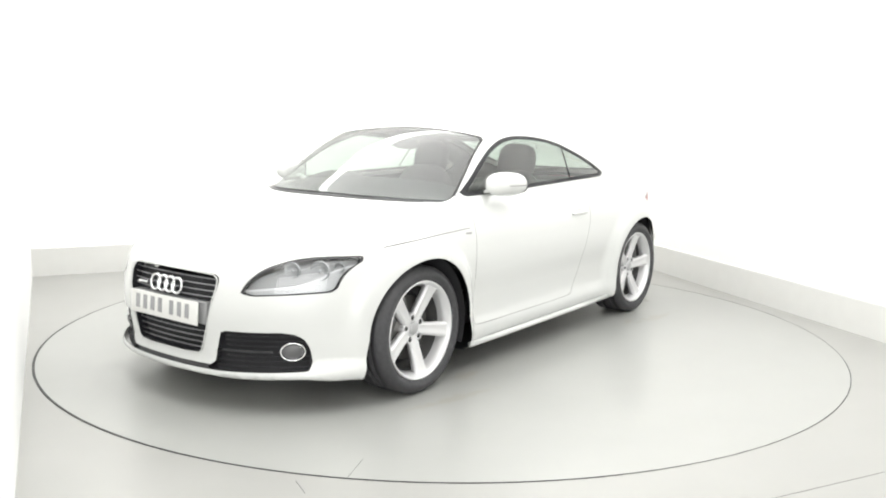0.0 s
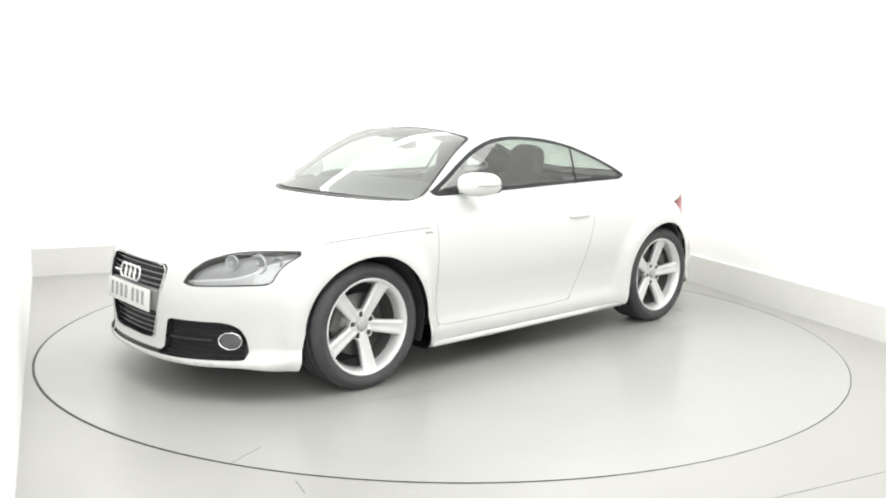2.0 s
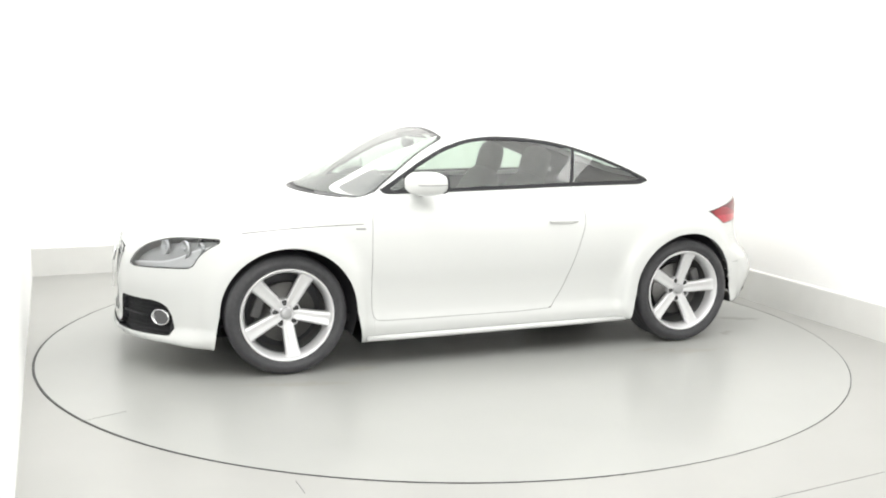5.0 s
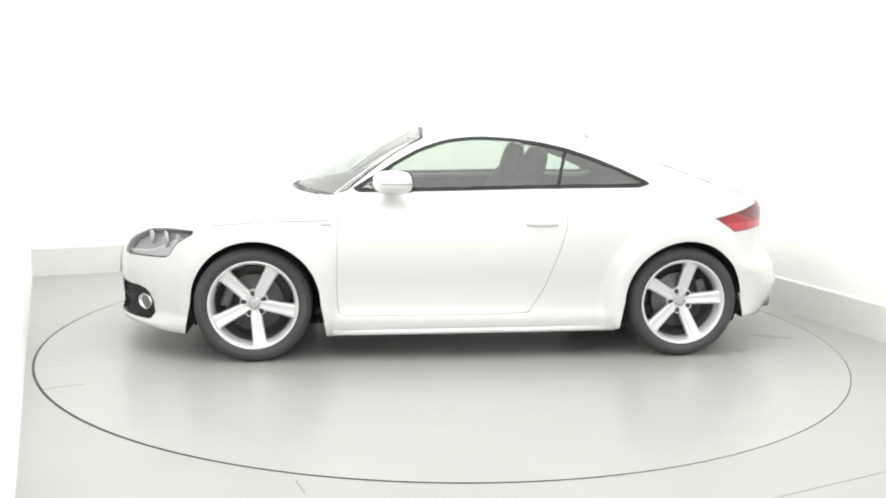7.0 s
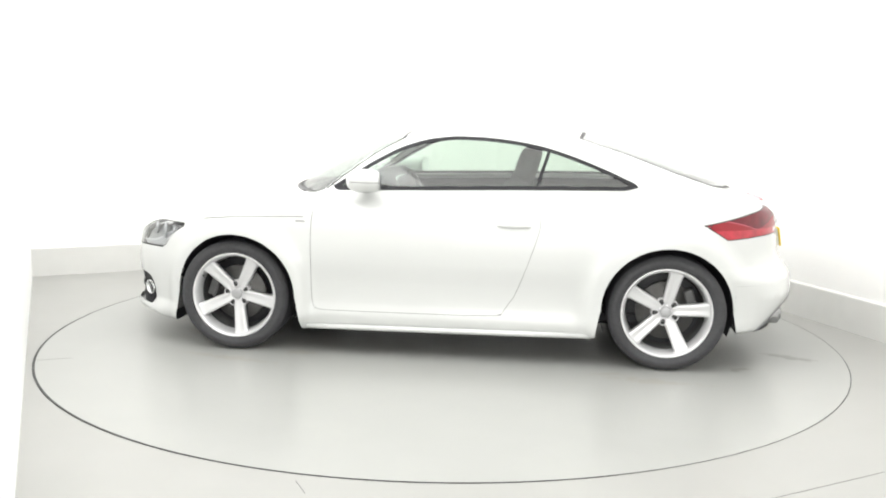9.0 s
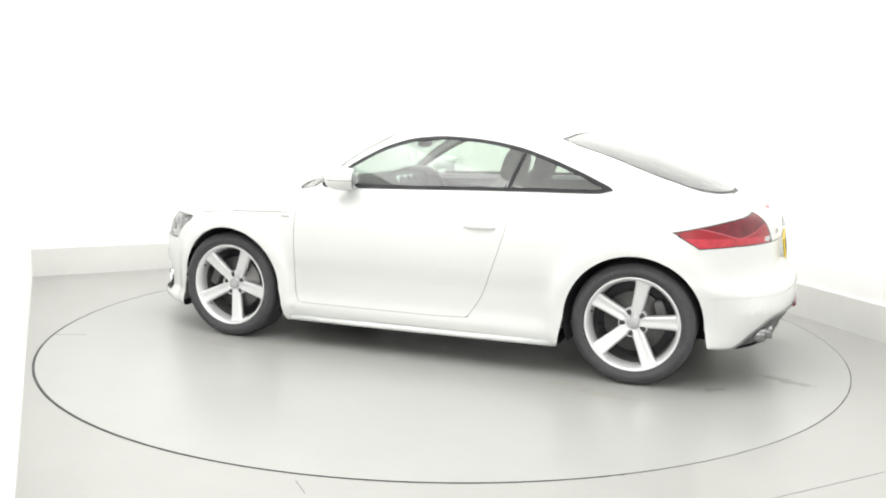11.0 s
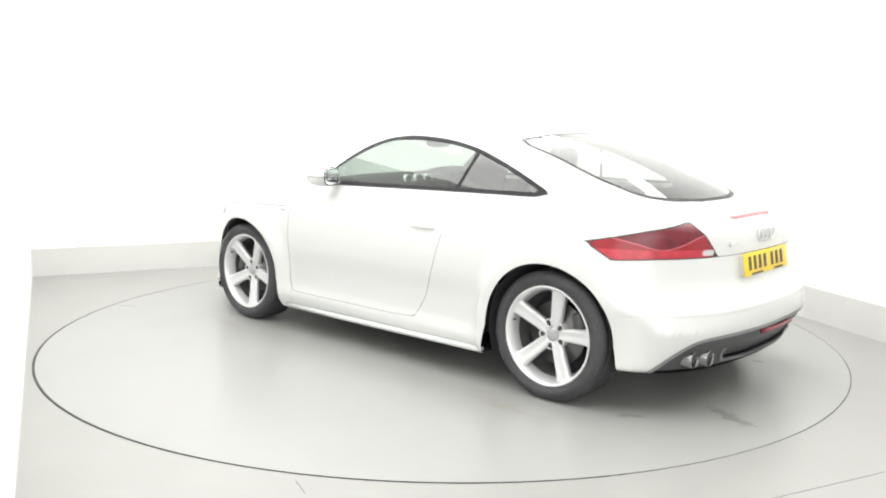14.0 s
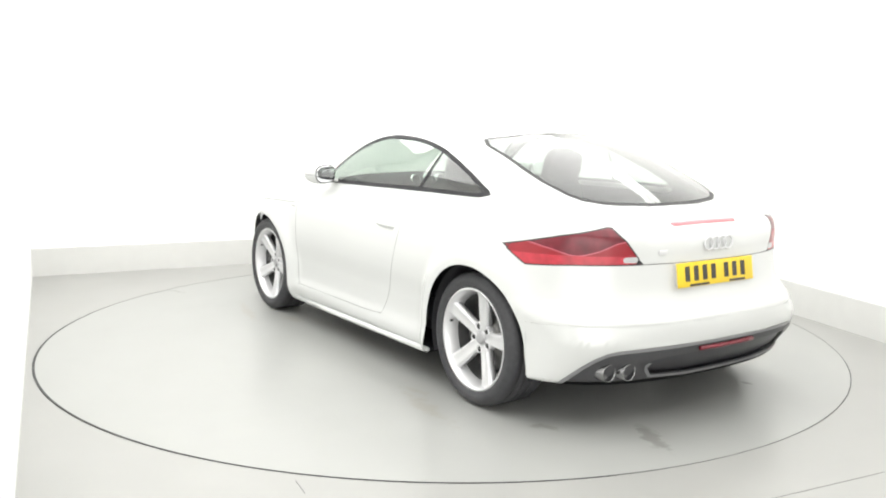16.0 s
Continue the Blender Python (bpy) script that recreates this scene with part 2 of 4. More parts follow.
def build_turntable():
    top = lathe_bm([(0.0005, 0.002), (0.6, 0.002), (1.4, 0.002), (2.2, 0.002), (RING - 0.004, 0.002), (RING - 0.0008, 0.0012), (RING - 0.0006, -0.05), (0.0005, -0.05)], 192)
    table = tagged(new("turntable"), "round grey painted car turntable set flush in the floor", "turntable")
    for v in top.verts:
        v.co = (v.co.x, v.co.z, v.co.y)
    bmesh.ops.recalc_face_normals(top, faces=top.faces[:])
    part("deck", top, DISC, table, smooth=False)
    bm = box_bm(0.19, 0.003, 0.0006, at=(0, 0, 0.0024))
    part("deck_seam", bm, SEAM, table, "thin joint in the deck", pose(2.045, 1.112, 0, 0, 0, 24), smooth=False)
    return table


def build_gap_shade_strip():
    """A rubber strip for the dark gap round the deck. Its width follows shade and glare, fitted to the camera's view.
    """
    bm = bmesh.new()
    n = 360
    rings = []
    for i in range(n):
        a = 2 * math.pi * i / n
        deg = math.degrees(a)
        w = float(np.interp(deg, [0, 10, 100, 140, 150, 165, 180, 200, 228, 250, 275, 290, 296, 306, 311, 330, 344, 352, 360],
                            [0.3, 0.3, 0.3, 0.6, 4, 7, 10, 14, 12, 8, 6, 3.5, 0.3, 0.3, 2.2, 4, 5, 0.8, 0.3])) / 1000
        rings.append([bm.verts.new(((RING - 0.003 + o) * math.cos(a), (RING - 0.003 + o) * math.sin(a), z)) for o, z in ((-w / 2, -0.01), (-w / 2, 0.0025), (0, 0.0034), (w / 2, 0.0025), (w / 2, -0.01))])
    for i in range(n):
        p, q = rings[i], rings[(i + 1) % n]
        for k in range(4):
            bm.faces.new((p[k], q[k], q[k + 1], p[k + 1]))
    bmesh.ops.recalc_face_normals(bm, faces=bm.faces[:])
    tagged(mesh_object("gap_shade_strip", bm, RUBBER, smooth=False), "thin black rubber strip for the shaded turntable gap, narrowed where glare fades it", "seal", kind="structure")


def build_floor_joints():
    for x, y, turn, length in ((-0.527, -2.485, -64, 0.12), (1.56, -2.36, 26, 0.84)):
        bm = box_bm(length, 0.003, 0.0008, at=(0, 0, 0.0006))
        ob = tagged(mesh_object("floor_joint", bm, SEAM, smooth=False), "thin dark joint line in the grey floor", "floor joint", kind="structure")
        ob.matrix_basis = pose(x, y, 0, 0, 0, turn)
# ---- the car's form: x forwards, y to its left, z up, from the floor midway between the axles ----
AXLE, WHEEL_R = 1.234, 0.325


def curve(x, *pts):
    """A smooth line through (x, value) pairs, level beyond its ends."""
    px, pv = np.array([p[0] for p in pts], float), np.array([p[1] for p in pts], float)
    d = np.diff(pv) / np.diff(px)
    m = np.empty(len(px))
    m[0], m[-1] = d[0], d[-1]
    m[1:-1] = (d[:-1] * np.diff(px)[1:] + d[1:] * np.diff(px)[:-1]) / (px[2:] - px[:-2])
    xc = np.clip(x, px[0], px[-1])
    i = np.clip(np.searchsorted(px, xc) - 1, 0, len(px) - 2)
    h = px[i + 1] - px[i]
    t = (xc - px[i]) / h
    return (2 * t**3 - 3 * t**2 + 1) * pv[i] + (t**3 - 2 * t**2 + t) * h * m[i] + (-2 * t**3 + 3 * t**2) * pv[i + 1] + (t**3 - t**2) * h * m[i + 1]


def smax(a, b, k):
    return np.maximum(a, b) + np.maximum(k - np.abs(a - b), 0) ** 2 / (4 * k)


def smin(a, b, k):
    return -smax(-a, -b, k)


def arch_reach(x):
    """Half the car's width over the wheel arches."""
    return curve(x, (-1.75, 0.77), (-1.57, 0.845), (-1.4, 0.892), (-1.234, 0.912), (-0.9, 0.905), (0, 0.90), (0.9, 0.905), (1.234, 0.912), (1.4, 0.888), (1.57, 0.84), (1.75, 0.77))


FLANK = ((-2.0, 0.44), (-1.7, 0.53), (-1.4, 0.612), (-1.06, 0.692), (-0.6, 0.738), (-0.2, 0.75), (0.3, 0.752), (0.67, 0.712), (1.0, 0.64))


def form(x, y, z):
    """Below nought inside the body shell."""
    a = np.abs(y)
    y2 = y * y
    # bonnet, shoulders and rear deck
    top = z - curve(x, (-2.1, 0.84), (-1.93, 0.885), (-1.75, 0.93), (-1.4, 0.955), (-0.6, 0.962), (0.6, 0.955), (0.9, 0.935), (1.2, 0.893), (1.6, 0.81), (1.9, 0.725), (2.05, 0.655), (2.15, 0.57)) + 0.05 * y2
    width = curve(x, (-2.0, 0.77), (-1.6, 0.838), (-1.4, 0.875), (-1.234, 0.893), (-0.8, 0.885), (-0.2, 0.88), (0.4, 0.88), (0.8, 0.885), (1.234, 0.898), (1.4, 0.877), (1.6, 0.835), (1.9, 0.77), (2.1, 0.72))
    tuck = curve(z, (0.1, -0.06), (0.18, -0.02), (0.23, -0.010), (0.3, -0.024), (0.42, -0.022), (0.55, -0.003), (0.68, 0.0), (0.77, -0.01), (0.85, -0.04), (0.93, -0.10), (1.02, -0.19))
    side = a - width - tuck
    low = smax(top, side, 0.07)
    front = x - curve(z, (0.1, 2.06), (0.16, 2.095), (0.19, 2.102), (0.22, 2.092), (0.35, 2.09), (0.5, 2.095), (0.6, 2.075), (0.68, 2.04), (0.75, 1.98), (0.85, 1.87)) + 0.25 * y2 + curve(z, (0.16, 0.58), (0.20, 0.60), (0.25, 0.74)) * y2 * y2
    rear = -x + curve(z, (0.15, -1.89), (0.25, -1.955), (0.38, -2.02), (0.46, -2.026), (0.505, -2.020), (0.56, -1.982), (0.62, -1.952), (0.7, -1.936), (0.82, -1.928), (0.92, -1.935), (1.0, -1.93)) + 0.16 * y2 + curve(z, (0.42, 0.30), (0.58, 0.55)) * y2 * y2
    low = smax(low, front, 0.06)
    low = smax(low, rear, 0.09)
    # round wheel-arch flares
    reach = arch_reach(x)
    for xa in (AXLE, -AXLE):
        d = np.hypot(x - xa, z - WHEEL_R) - (0.405 if xa > 0 else 0.418)
        flare = smax(d, np.maximum(a - reach, 0.5 - a), 0.05)
        low = smin(low, flare, 0.11)
    # cabin
    sweep = curve(x, (-1.2, -0.22), (-0.5, 0.0), (0.0, 0.08), (0.3, 0.19), (0.77, 0.48), (1.0, 0.58))
    xs = x + sweep * y2
    roof = z - curve(xs, (-2.3, 0.50), (-2.0, 0.74), (-1.8, 0.895), (-1.6, 1.012), (-1.3, 1.135), (-1.0, 1.235), (-0.7, 1.303), (-0.4, 1.340), (-0.15, 1.345), (0.1, 1.330), (0.3, 1.290), (0.5, 1.215), (0.75, 1.092), (0.95, 0.984), (1.1, 0.90), (1.5, 0.60)) + curve(x, (-0.9, 0.17), (-0.3, 0.13), (0.3, 0.06)) * y2
    dz = np.maximum(z - 0.95, -0.12)
    flank = (a - curve(x, *FLANK) + 0.46 * dz + 0.35 * dz * np.abs(dz)) * 0.9
    cabin = smax(roof * 0.93, flank, 0.05)
    cabin = smax(cabin, 0.84 - z, 0.02)
    f = smin(low, cabin, 0.035)
    # underside
    under = curve(x, (-2.0, 0.205), (-1.75, 0.215), (-1.6, 0.225), (-1.4, 0.20), (-0.9, 0.172), (0.0, 0.152), (0.84, 0.136), (1.6, 0.146), (1.72, 0.153), (1.82, 0.169), (2.05, 0.170)) - z
    return smax(f, under, 0.02)


def slope(p):
    e = 1e-3
    g = np.stack([form(p[:, 0] + e * (i == 0), p[:, 1] + e * (i == 1), p[:, 2] + e * (i == 2)) - form(p[:, 0] - e * (i == 0), p[:, 1] - e * (i == 1), p[:, 2] - e * (i == 2)) for i in range(3)], 1) / (2 * e)
    return g


def settle(p, times=3):
    for _ in range(times):
        g = slope(p)
        p = p - g * (form(p[:, 0], p[:, 1], p[:, 2]) / np.maximum((g * g).sum(1), 0.05))[:, None]
    return p


def shell(step=0.022):
    """The body's skin: points, normals and triangles."""
    xs, ys, zs = np.arange(-2.12, 2.2, step), np.arange(-1.0, 1.0001, step), np.arange(0.08, 1.42, step)
    f = form(xs[:, None, None], ys[None, :, None], zs[None, None, :])
    ins = f < 0
    nx, ny, nz = f.shape
    cell = np.zeros((nx - 1, ny - 1, nz - 1), int)
    for dx in (0, 1):
        for dy in (0, 1):
            for dz in (0, 1):
                cell += ins[dx:nx - 1 + dx, dy:ny - 1 + dy, dz:nz - 1 + dz]
    live = (cell > 0) & (cell < 8)
    num = -np.ones(live.shape, int)
    num[live] = np.arange(live.sum())
    ii = np.argwhere(live)
    pts = np.stack([xs[ii[:, 0]], ys[ii[:, 1]], zs[ii[:, 2]]], 1) + step / 2
    pts = settle(pts, 5)
    quads = []
    for ax in range(3):
        o = [k for k in range(3) if k != ax]
        sl0 = [slice(1, n - 1) for n in f.shape]
        sl1 = list(sl0)
        sl0[ax], sl1[ax] = slice(0, f.shape[ax] - 1), slice(1, f.shape[ax])
        a, b = ins[tuple(sl0)], ins[tuple(sl1)]
        hit = np.argwhere(a != b)
        flip = a[tuple(hit.T)]
        base = hit.copy()
        base[:, o[0]] += 1
        base[:, o[1]] += 1
        q = []
        for d0, d1 in ((0, 0), (-1, 0), (-1, -1), (0, -1)):
            c = base.copy()
            c[:, o[0]] += d0
            c[:, o[1]] += d1
            q.append(num[tuple(c.T)])
        q = np.stack(q, 1)
        turn = flip if ax != 1 else ~flip
        q[~turn] = q[~turn][:, ::-1]
        quads.append(q)
    q = np.concatenate(quads)
    q = q[(q >= 0).all(1)]
    tri = np.concatenate([q[:, [0, 1, 2]], q[:, [0, 2, 3]]])
    return pts, tri


def split(m, g):
    """Cuts the skin m = (points, triangles) along g = 0: the piece where g is below nought, and the rest."""
    v, t = m
    s = g < 0
    k = s[t].sum(1)
    whole_in, whole_out = t[k == 3], t[k == 0]
    mixed = t[(k == 1) | (k == 2)]
    if len(mixed) == 0:
        return (v, whole_in), (v, whole_out)
    km = s[mixed].sum(1)
    odd_in = km == 1
    lone = np.where(odd_in, np.argmax(s[mixed], 1), np.argmin(s[mixed], 1))
    r = np.arange(len(mixed))
    a, b, c = mixed[r, lone], mixed[r, (lone + 1) % 3], mixed[r, (lone + 2) % 3]
    edges = np.sort(np.concatenate([np.stack([a, b], 1), np.stack([a, c], 1)]), 1)
    uniq, inv = np.unique(edges, axis=0, return_inverse=True)
    inv = inv.ravel()
    w = g[uniq[:, 0]] / (g[uniq[:, 0]] - g[uniq[:, 1]])
    pn = v[uniq[:, 0]] * (1 - w)[:, None] + v[uniq[:, 1]] * w[:, None]
    base = len(v)
    ab, ac = inv[:len(mixed)] + base, inv[len(mixed):] + base
    v2 = np.concatenate([v, pn])
    tip = np.stack([a, ab, ac], 1)
    rest = np.concatenate([np.stack([ab, b, c], 1), np.stack([ab, c, ac], 1)])
    o2 = np.concatenate([odd_in, odd_in])
    return (v2, np.concatenate([whole_in, tip[odd_in], rest[~o2]])), (v2, np.concatenate([whole_out, tip[~odd_in], rest[o2]]))


def tidy(m):
    v, t = m
    used, inv = np.unique(t, return_inverse=True)
    return v[used], inv.reshape(-1, 3)


def cut(m, fn):
    """Cuts the skin by fn(points)."""
    m = tidy(m)
    if len(m[1]) == 0:
        return m, m
    i, o = split(m, fn(m[0]))
    return tidy(i), tidy(o)


def band(m, fn, lo, hi):
    """The strip of the skin where fn lies between lo and hi, and the rest."""
    i, a = cut(m, lambda p: fn(p) - hi)
    b, strip = cut(i, lambda p: fn(p) - lo)
    return strip, join(a, b)


def join(*ms):
    vs, ts, n = [], [], 0
    for v, t in ms:
        vs.append(v), ts.append(t + n)
        n += len(v)
    return np.concatenate(vs), np.concatenate(ts)


def rounded(pts, times=2):
    """An outline with its corners rounded off."""
    pts = np.array(pts, float)
    for _ in range(times):
        nxt = np.roll(pts, -1, 0)
        pts = np.stack([pts * 0.8 + nxt * 0.2, pts * 0.2 + nxt * 0.8], 1).reshape(-1, 2)
    return pts


def inside(u, v, poly):
    """Signed distance of (u, v) from a closed outline, below nought inside."""
    d = np.full(u.shape, 1e9)
    odd = np.zeros(u.shape, bool)
    for (x0, y0), (x1, y1) in zip(poly, np.roll(poly, -1, 0)):
        ex, ey = x1 - x0, y1 - y0
        t = np.clip(((u - x0) * ex + (v - y0) * ey) / (ex * ex + ey * ey + 1e-12), 0, 1)
        d = np.minimum(d, (u - x0 - t * ex) ** 2 + (v - y0 - t * ey) ** 2)
        c = ((y0 > v) != (y1 > v)) & (u < ex * (v - y0) / (ey if abs(ey) > 1e-12 else 1e-12) + x0)
        odd ^= c
    return np.where(odd, -1, 1) * np.sqrt(d)
# ---- the car ----


def skin(name, m, mat, parent, label="", offset=0.0):
    """A piece of the body's skin as a mesh, with the form's own normals."""
    v, t = tidy(m)
    if len(t) == 0:
        return None
    v = settle(v, 1)
    n = slope(v)
    n /= np.linalg.norm(n, axis=1)[:, None]
    me = bpy.data.meshes.new(name)
    me.from_pydata((v + n * offset).tolist(), [], t.tolist())
    me.materials.append(mat)
    me.shade_smooth()
    me.normals_split_custom_set_from_vertices(n.tolist())
    ob = new(name, me)
    ob.parent = parent
    if label:
        tagged(ob, label)
    return ob


def on_skin(x, y, z):
    """The nearest place on the skin and its normal."""
    p = settle(np.array([[x, y, z]], float), 8)
    n = slope(p)[0]
    return Vector(p[0]), Vector(n).normalized()


def blob_bm(rx, ry, rz, power=2.6, nu=28, nv=16):
    """A soft rounded box."""
    bm = bmesh.new()
    bmesh.ops.create_uvsphere(bm, u_segments=nu, v_segments=nv, radius=1)
    for v in bm.verts:
        c = v.co
        s = (abs(c.x) ** power + abs(c.y) ** power + abs(c.z) ** power) ** (1 / power)
        v.co = (c.x / s * rx, c.y / s * ry, c.z / s * rz)
    return bm


def window_line(p):
    return inside(p[:, 0], p[:, 2], WINDOW)


WINDOW = rounded([(0.722, 0.940), (0.357, 0.951), (-0.49, 0.973), (-1.130, 0.979), (-0.90, 1.084), (-0.732, 1.149), (-0.565, 1.203), (-0.398, 1.237), (-0.23, 1.256),
                  (-0.031, 1.263), (0.14, 1.244), (0.30, 1.193), (0.45, 1.112), (0.56, 1.042)], 1)
DOOR = rounded([(0.69, 0.99), (0.75, 0.885), (0.772, 0.80), (0.775, 0.33), (0.755, 0.265), (0.68, 0.258), (-0.32, 0.262), (-0.34, 0.302), (-0.40, 0.385), (-0.49, 0.631),
                (-0.54, 0.80), (-0.50, 0.96), (-0.45, 1.05)], 1)


def pillar(p):
    """How far outside the cabin's flank a point lies."""
    a, dz = np.abs(p[:, 1]), np.maximum(p[:, 2] - 0.95, -0.12)
    return a - curve(p[:, 0], *FLANK) + 0.46 * dz + 0.35 * dz * np.abs(dz)


def screen_line(p):
    """Below nought on the windscreen: between the pillars, under the roof's edge, above the bonnet."""
    top = p[:, 2] - 1.306 + 0.145 * p[:, 1] ** 2
    foot = p[:, 0] + 0.5 * p[:, 1] ** 2 - 1.062
    return np.maximum(np.maximum(smax(pillar(p) + 0.012, top, 0.03), -p[:, 0]), np.maximum(foot, 0.86 - p[:, 2]))


BACKLIGHT = rounded([(-0.72, 0.518), (-0.75, 0.28), (-0.76, 0), (-0.75, -0.28), (-0.72, -0.518), (-1.25, -0.535), (-1.49, -0.49), (-1.60, -0.36), (-1.672, -0.13),
                     (-1.672, 0.13), (-1.60, 0.36), (-1.49, 0.49), (-1.25, 0.535)], 1)
HEAD = rounded([(-1.118, 0.557), (-1.078, 0.624), (-1.000, 0.682), (-0.870, 0.721), (-0.739, 0.733), (-0.510, 0.729), (-0.610, 0.671), (-0.649, 0.630), (-0.675, 0.572), (-0.816, 0.568)], 1)
TAIL = np.array([(-0.388, 0.813), (-0.663, 0.873), (-0.77, 0.891), (-0.878, 0.914), (-0.952, 0.851), (-1.030, 0.746), (-0.716, 0.741), (-0.508, 0.731)])
GRILLE = rounded([(-0.290, 0.648), (0.290, 0.648), (0.326, 0.628), (0.328, 0.590), (0.248, 0.292), (0.215, 0.268), (-0.215, 0.268), (-0.248, 0.292), (-0.328, 0.590), (-0.326, 0.628)], 1)
INTAKE = np.array([(0.352, 0.393), (0.60, 0.393), (0.640, 0.384), (0.668, 0.362), (0.684, 0.32), (0.694, 0.212), (0.30, 0.203), (0.28, 0.216), (0.318, 0.245), (0.327, 0.290), (0.300, 0.298), (0.330, 0.306)])
DIFFUSER = rounded([(-0.785, 0.205), (-0.705, 0.340), (-0.63, 0.388), (-0.40, 0.400), (0, 0.403), (0.40, 0.400), (0.63, 0.388), (0.705, 0.340), (0.785, 0.205), (0.70, 0.10), (-0.70, 0.10)], 1)
MESH = rounded([(0.40, 0.332), (0.44, 0.30), (0.38, 0.24), (-0.58, 0.24), (-0.66, 0.285), (-0.60, 0.336), (0, 0.348)], 1)


def arch(p, xa):
    """The wheel opening: round above the hub, its legs spreading below."""
    more = 0.012
    xa = xa - 0.012 if xa > 0 else xa
    leg = np.abs(p[:, 0] - xa) - curve(p[:, 2], (0.1, 0.385), (0.2, 0.372), (0.3, 0.355), (0.34, 0.347)) - more
    return np.where(p[:, 2] > 0.33, np.hypot(p[:, 0] - xa, p[:, 2] - 0.33) - 0.347 - more, leg)


def build_body(car):
    m = shell()

    def sided(p):
        return np.abs(p[:, 1])
    _, m = cut(m, lambda p: np.minimum(*(np.maximum(arch(p, xa), 0.52 - sided(p)) for xa in (AXLE, -AXLE))))
    under, m = cut(m, lambda p: p[:, 2] - curve(p[:, 0], (-2.0, 0.21), (-1.75, 0.22), (-1.6, 0.23), (-1.4, 0.205), (-0.9, 0.176), (0.0, 0.156), (0.84, 0.140), (1.6, 0.150), (1.72, 0.153), (1.82, 0.166), (2.05, 0.166)))
    skin("underbody", under, PLASTIC, car, "dark plastic underbody tray")
    # front openings
    def nose(poly):
        return lambda p: np.maximum(inside(p[:, 1], p[:, 2], poly), 1.6 - p[:, 0])
    g, m = cut(m, nose(GRILLE))
    rim, m = cut(m, lambda p: nose(GRILLE)(p) - 0.034)
    skin("grille_frame", rim, PAINT, car, "white painted frame round the black grille", 0.0)
    skin("grille", g, FRAME, car, "black grille with thin bright horizontal slats", -0.045)
    for sgn in (1, -1):
        fn = lambda p: np.maximum(np.maximum(inside(p[:, 1] * sgn, p[:, 2], INTAKE), 1.5 - p[:, 0]), 0.1 - p[:, 1] * sgn)
        i, m = cut(m, fn)
        skin("air_intake", i, FRAME, car, "black lower air intake with fine ribs", -0.03)
    chin, m = cut(m, lambda p: np.maximum(np.maximum(np.abs(p[:, 2] - 0.215) - 0.03, 1.7 - p[:, 0]), np.abs(p[:, 1]) - 0.36))
    slot, chin = band(chin, lambda p: p[:, 2] - 0.215, -0.011, 0.011)
    m = join(m, chin)
    skin("lower_slot", slot, TRIM, car, "thin black slot under the grille", -0.012)
    for sgn in (1, -1):
        fn = lambda p: np.maximum(np.maximum(inside((p[:, 1] * sgn - p[:, 0]) * 0.7071, p[:, 2], HEAD), 1.2 - p[:, 0]), 0.2 - p[:, 1] * sgn)
        h, m = cut(m, fn)
        edge, h = band(h, fn, -0.006, 0.01)
        skin("headlight_seal", edge, TRIM, car, "", -0.002)
        lens = skin("headlight", h, LENS, car, "clear lens headlight with grey housing and round reflectors")
        low_h, top_h = cut(h, lambda p: p[:, 2] - curve((p[:, 1] * sgn - p[:, 0]) * 0.7071, (-1.12, 0.580), (-0.95, 0.596), (-0.86, 0.603), (-0.77, 0.626), (-0.68, 0.668), (-0.55, 0.700)))
        skin("housing", low_h, BOWL, lens, "", -0.030)
        skin("housing", top_h, BOWLDARK, lens, "", -0.042)
        for x, y, z, r in ((1.835, 0.585, 0.655, 0.036), (1.755, 0.675, 0.662, 0.045), (1.69, 0.74, 0.68, 0.024)):
            c, n = on_skin(x, y * sgn, z)
            d = Vector((0.92, 0.36 * sgn, 0.02)).normalized()
            at = Matrix.Translation(c - d * 0.03) @ d.to_track_quat("Y", "Z").to_matrix().to_4x4()
            part("reflector", lathe_bm([(0.0005, -0.03), (r * 0.4, -0.026), (r * 0.8, -0.01), (r, 0.004), (r * 1.03, 0.004), (r * 1.05, -0.01)], 32), BULBRIM, lens, "", at)
            part("bulb", blob_bm(r * 0.22, r * 0.22, r * 0.22, 2, 14, 8), LAMPGLASS, lens, "", at)
        strip, _ = band(h, lambda p: p[:, 2] - curve((p[:, 1] * sgn - p[:, 0]) * 0.7071, (-1.12, 0.580), (-0.95, 0.596), (-0.86, 0.603), (-0.77, 0.626), (-0.68, 0.668), (-0.55, 0.700)), -0.005, 0.005)
        skin("light_blade", strip, ALLOY, lens, "", -0.022)
        tl = lambda p: np.maximum(np.maximum(inside((p[:, 1] * sgn + p[:, 0]) * 0.7071, p[:, 2], TAIL), 1.0 + p[:, 0]), 0.2 - p[:, 1] * sgn)
        t, m = cut(m, tl)
        edge, t = band(t, tl, -0.006, 0.01)
        skin("tail_light_seal", edge, TRIM, car, "", -0.002)
        mid = lambda p: p[:, 2] - curve((p[:, 1] * sgn + p[:, 0]) * 0.7071, (-1.1, 0.815), (-0.93, 0.845), (-0.83, 0.805), (-0.74, 0.785), (-0.62, 0.812), (-0.5, 0.838), (-0.3, 0.85))
        back, t = cut(t, lambda p: np.maximum(np.abs(p[:, 2] - 0.768) - 0.014, p[:, 1] * sgn - 0.52))
        low, up = cut(t, mid)
        lamp = skin("tail_light", up, REDDARK, car, "red wrap-round tail light with pale reversing lens")
        stop, low = cut(low, lambda p: p[:, 2] - 0.785)
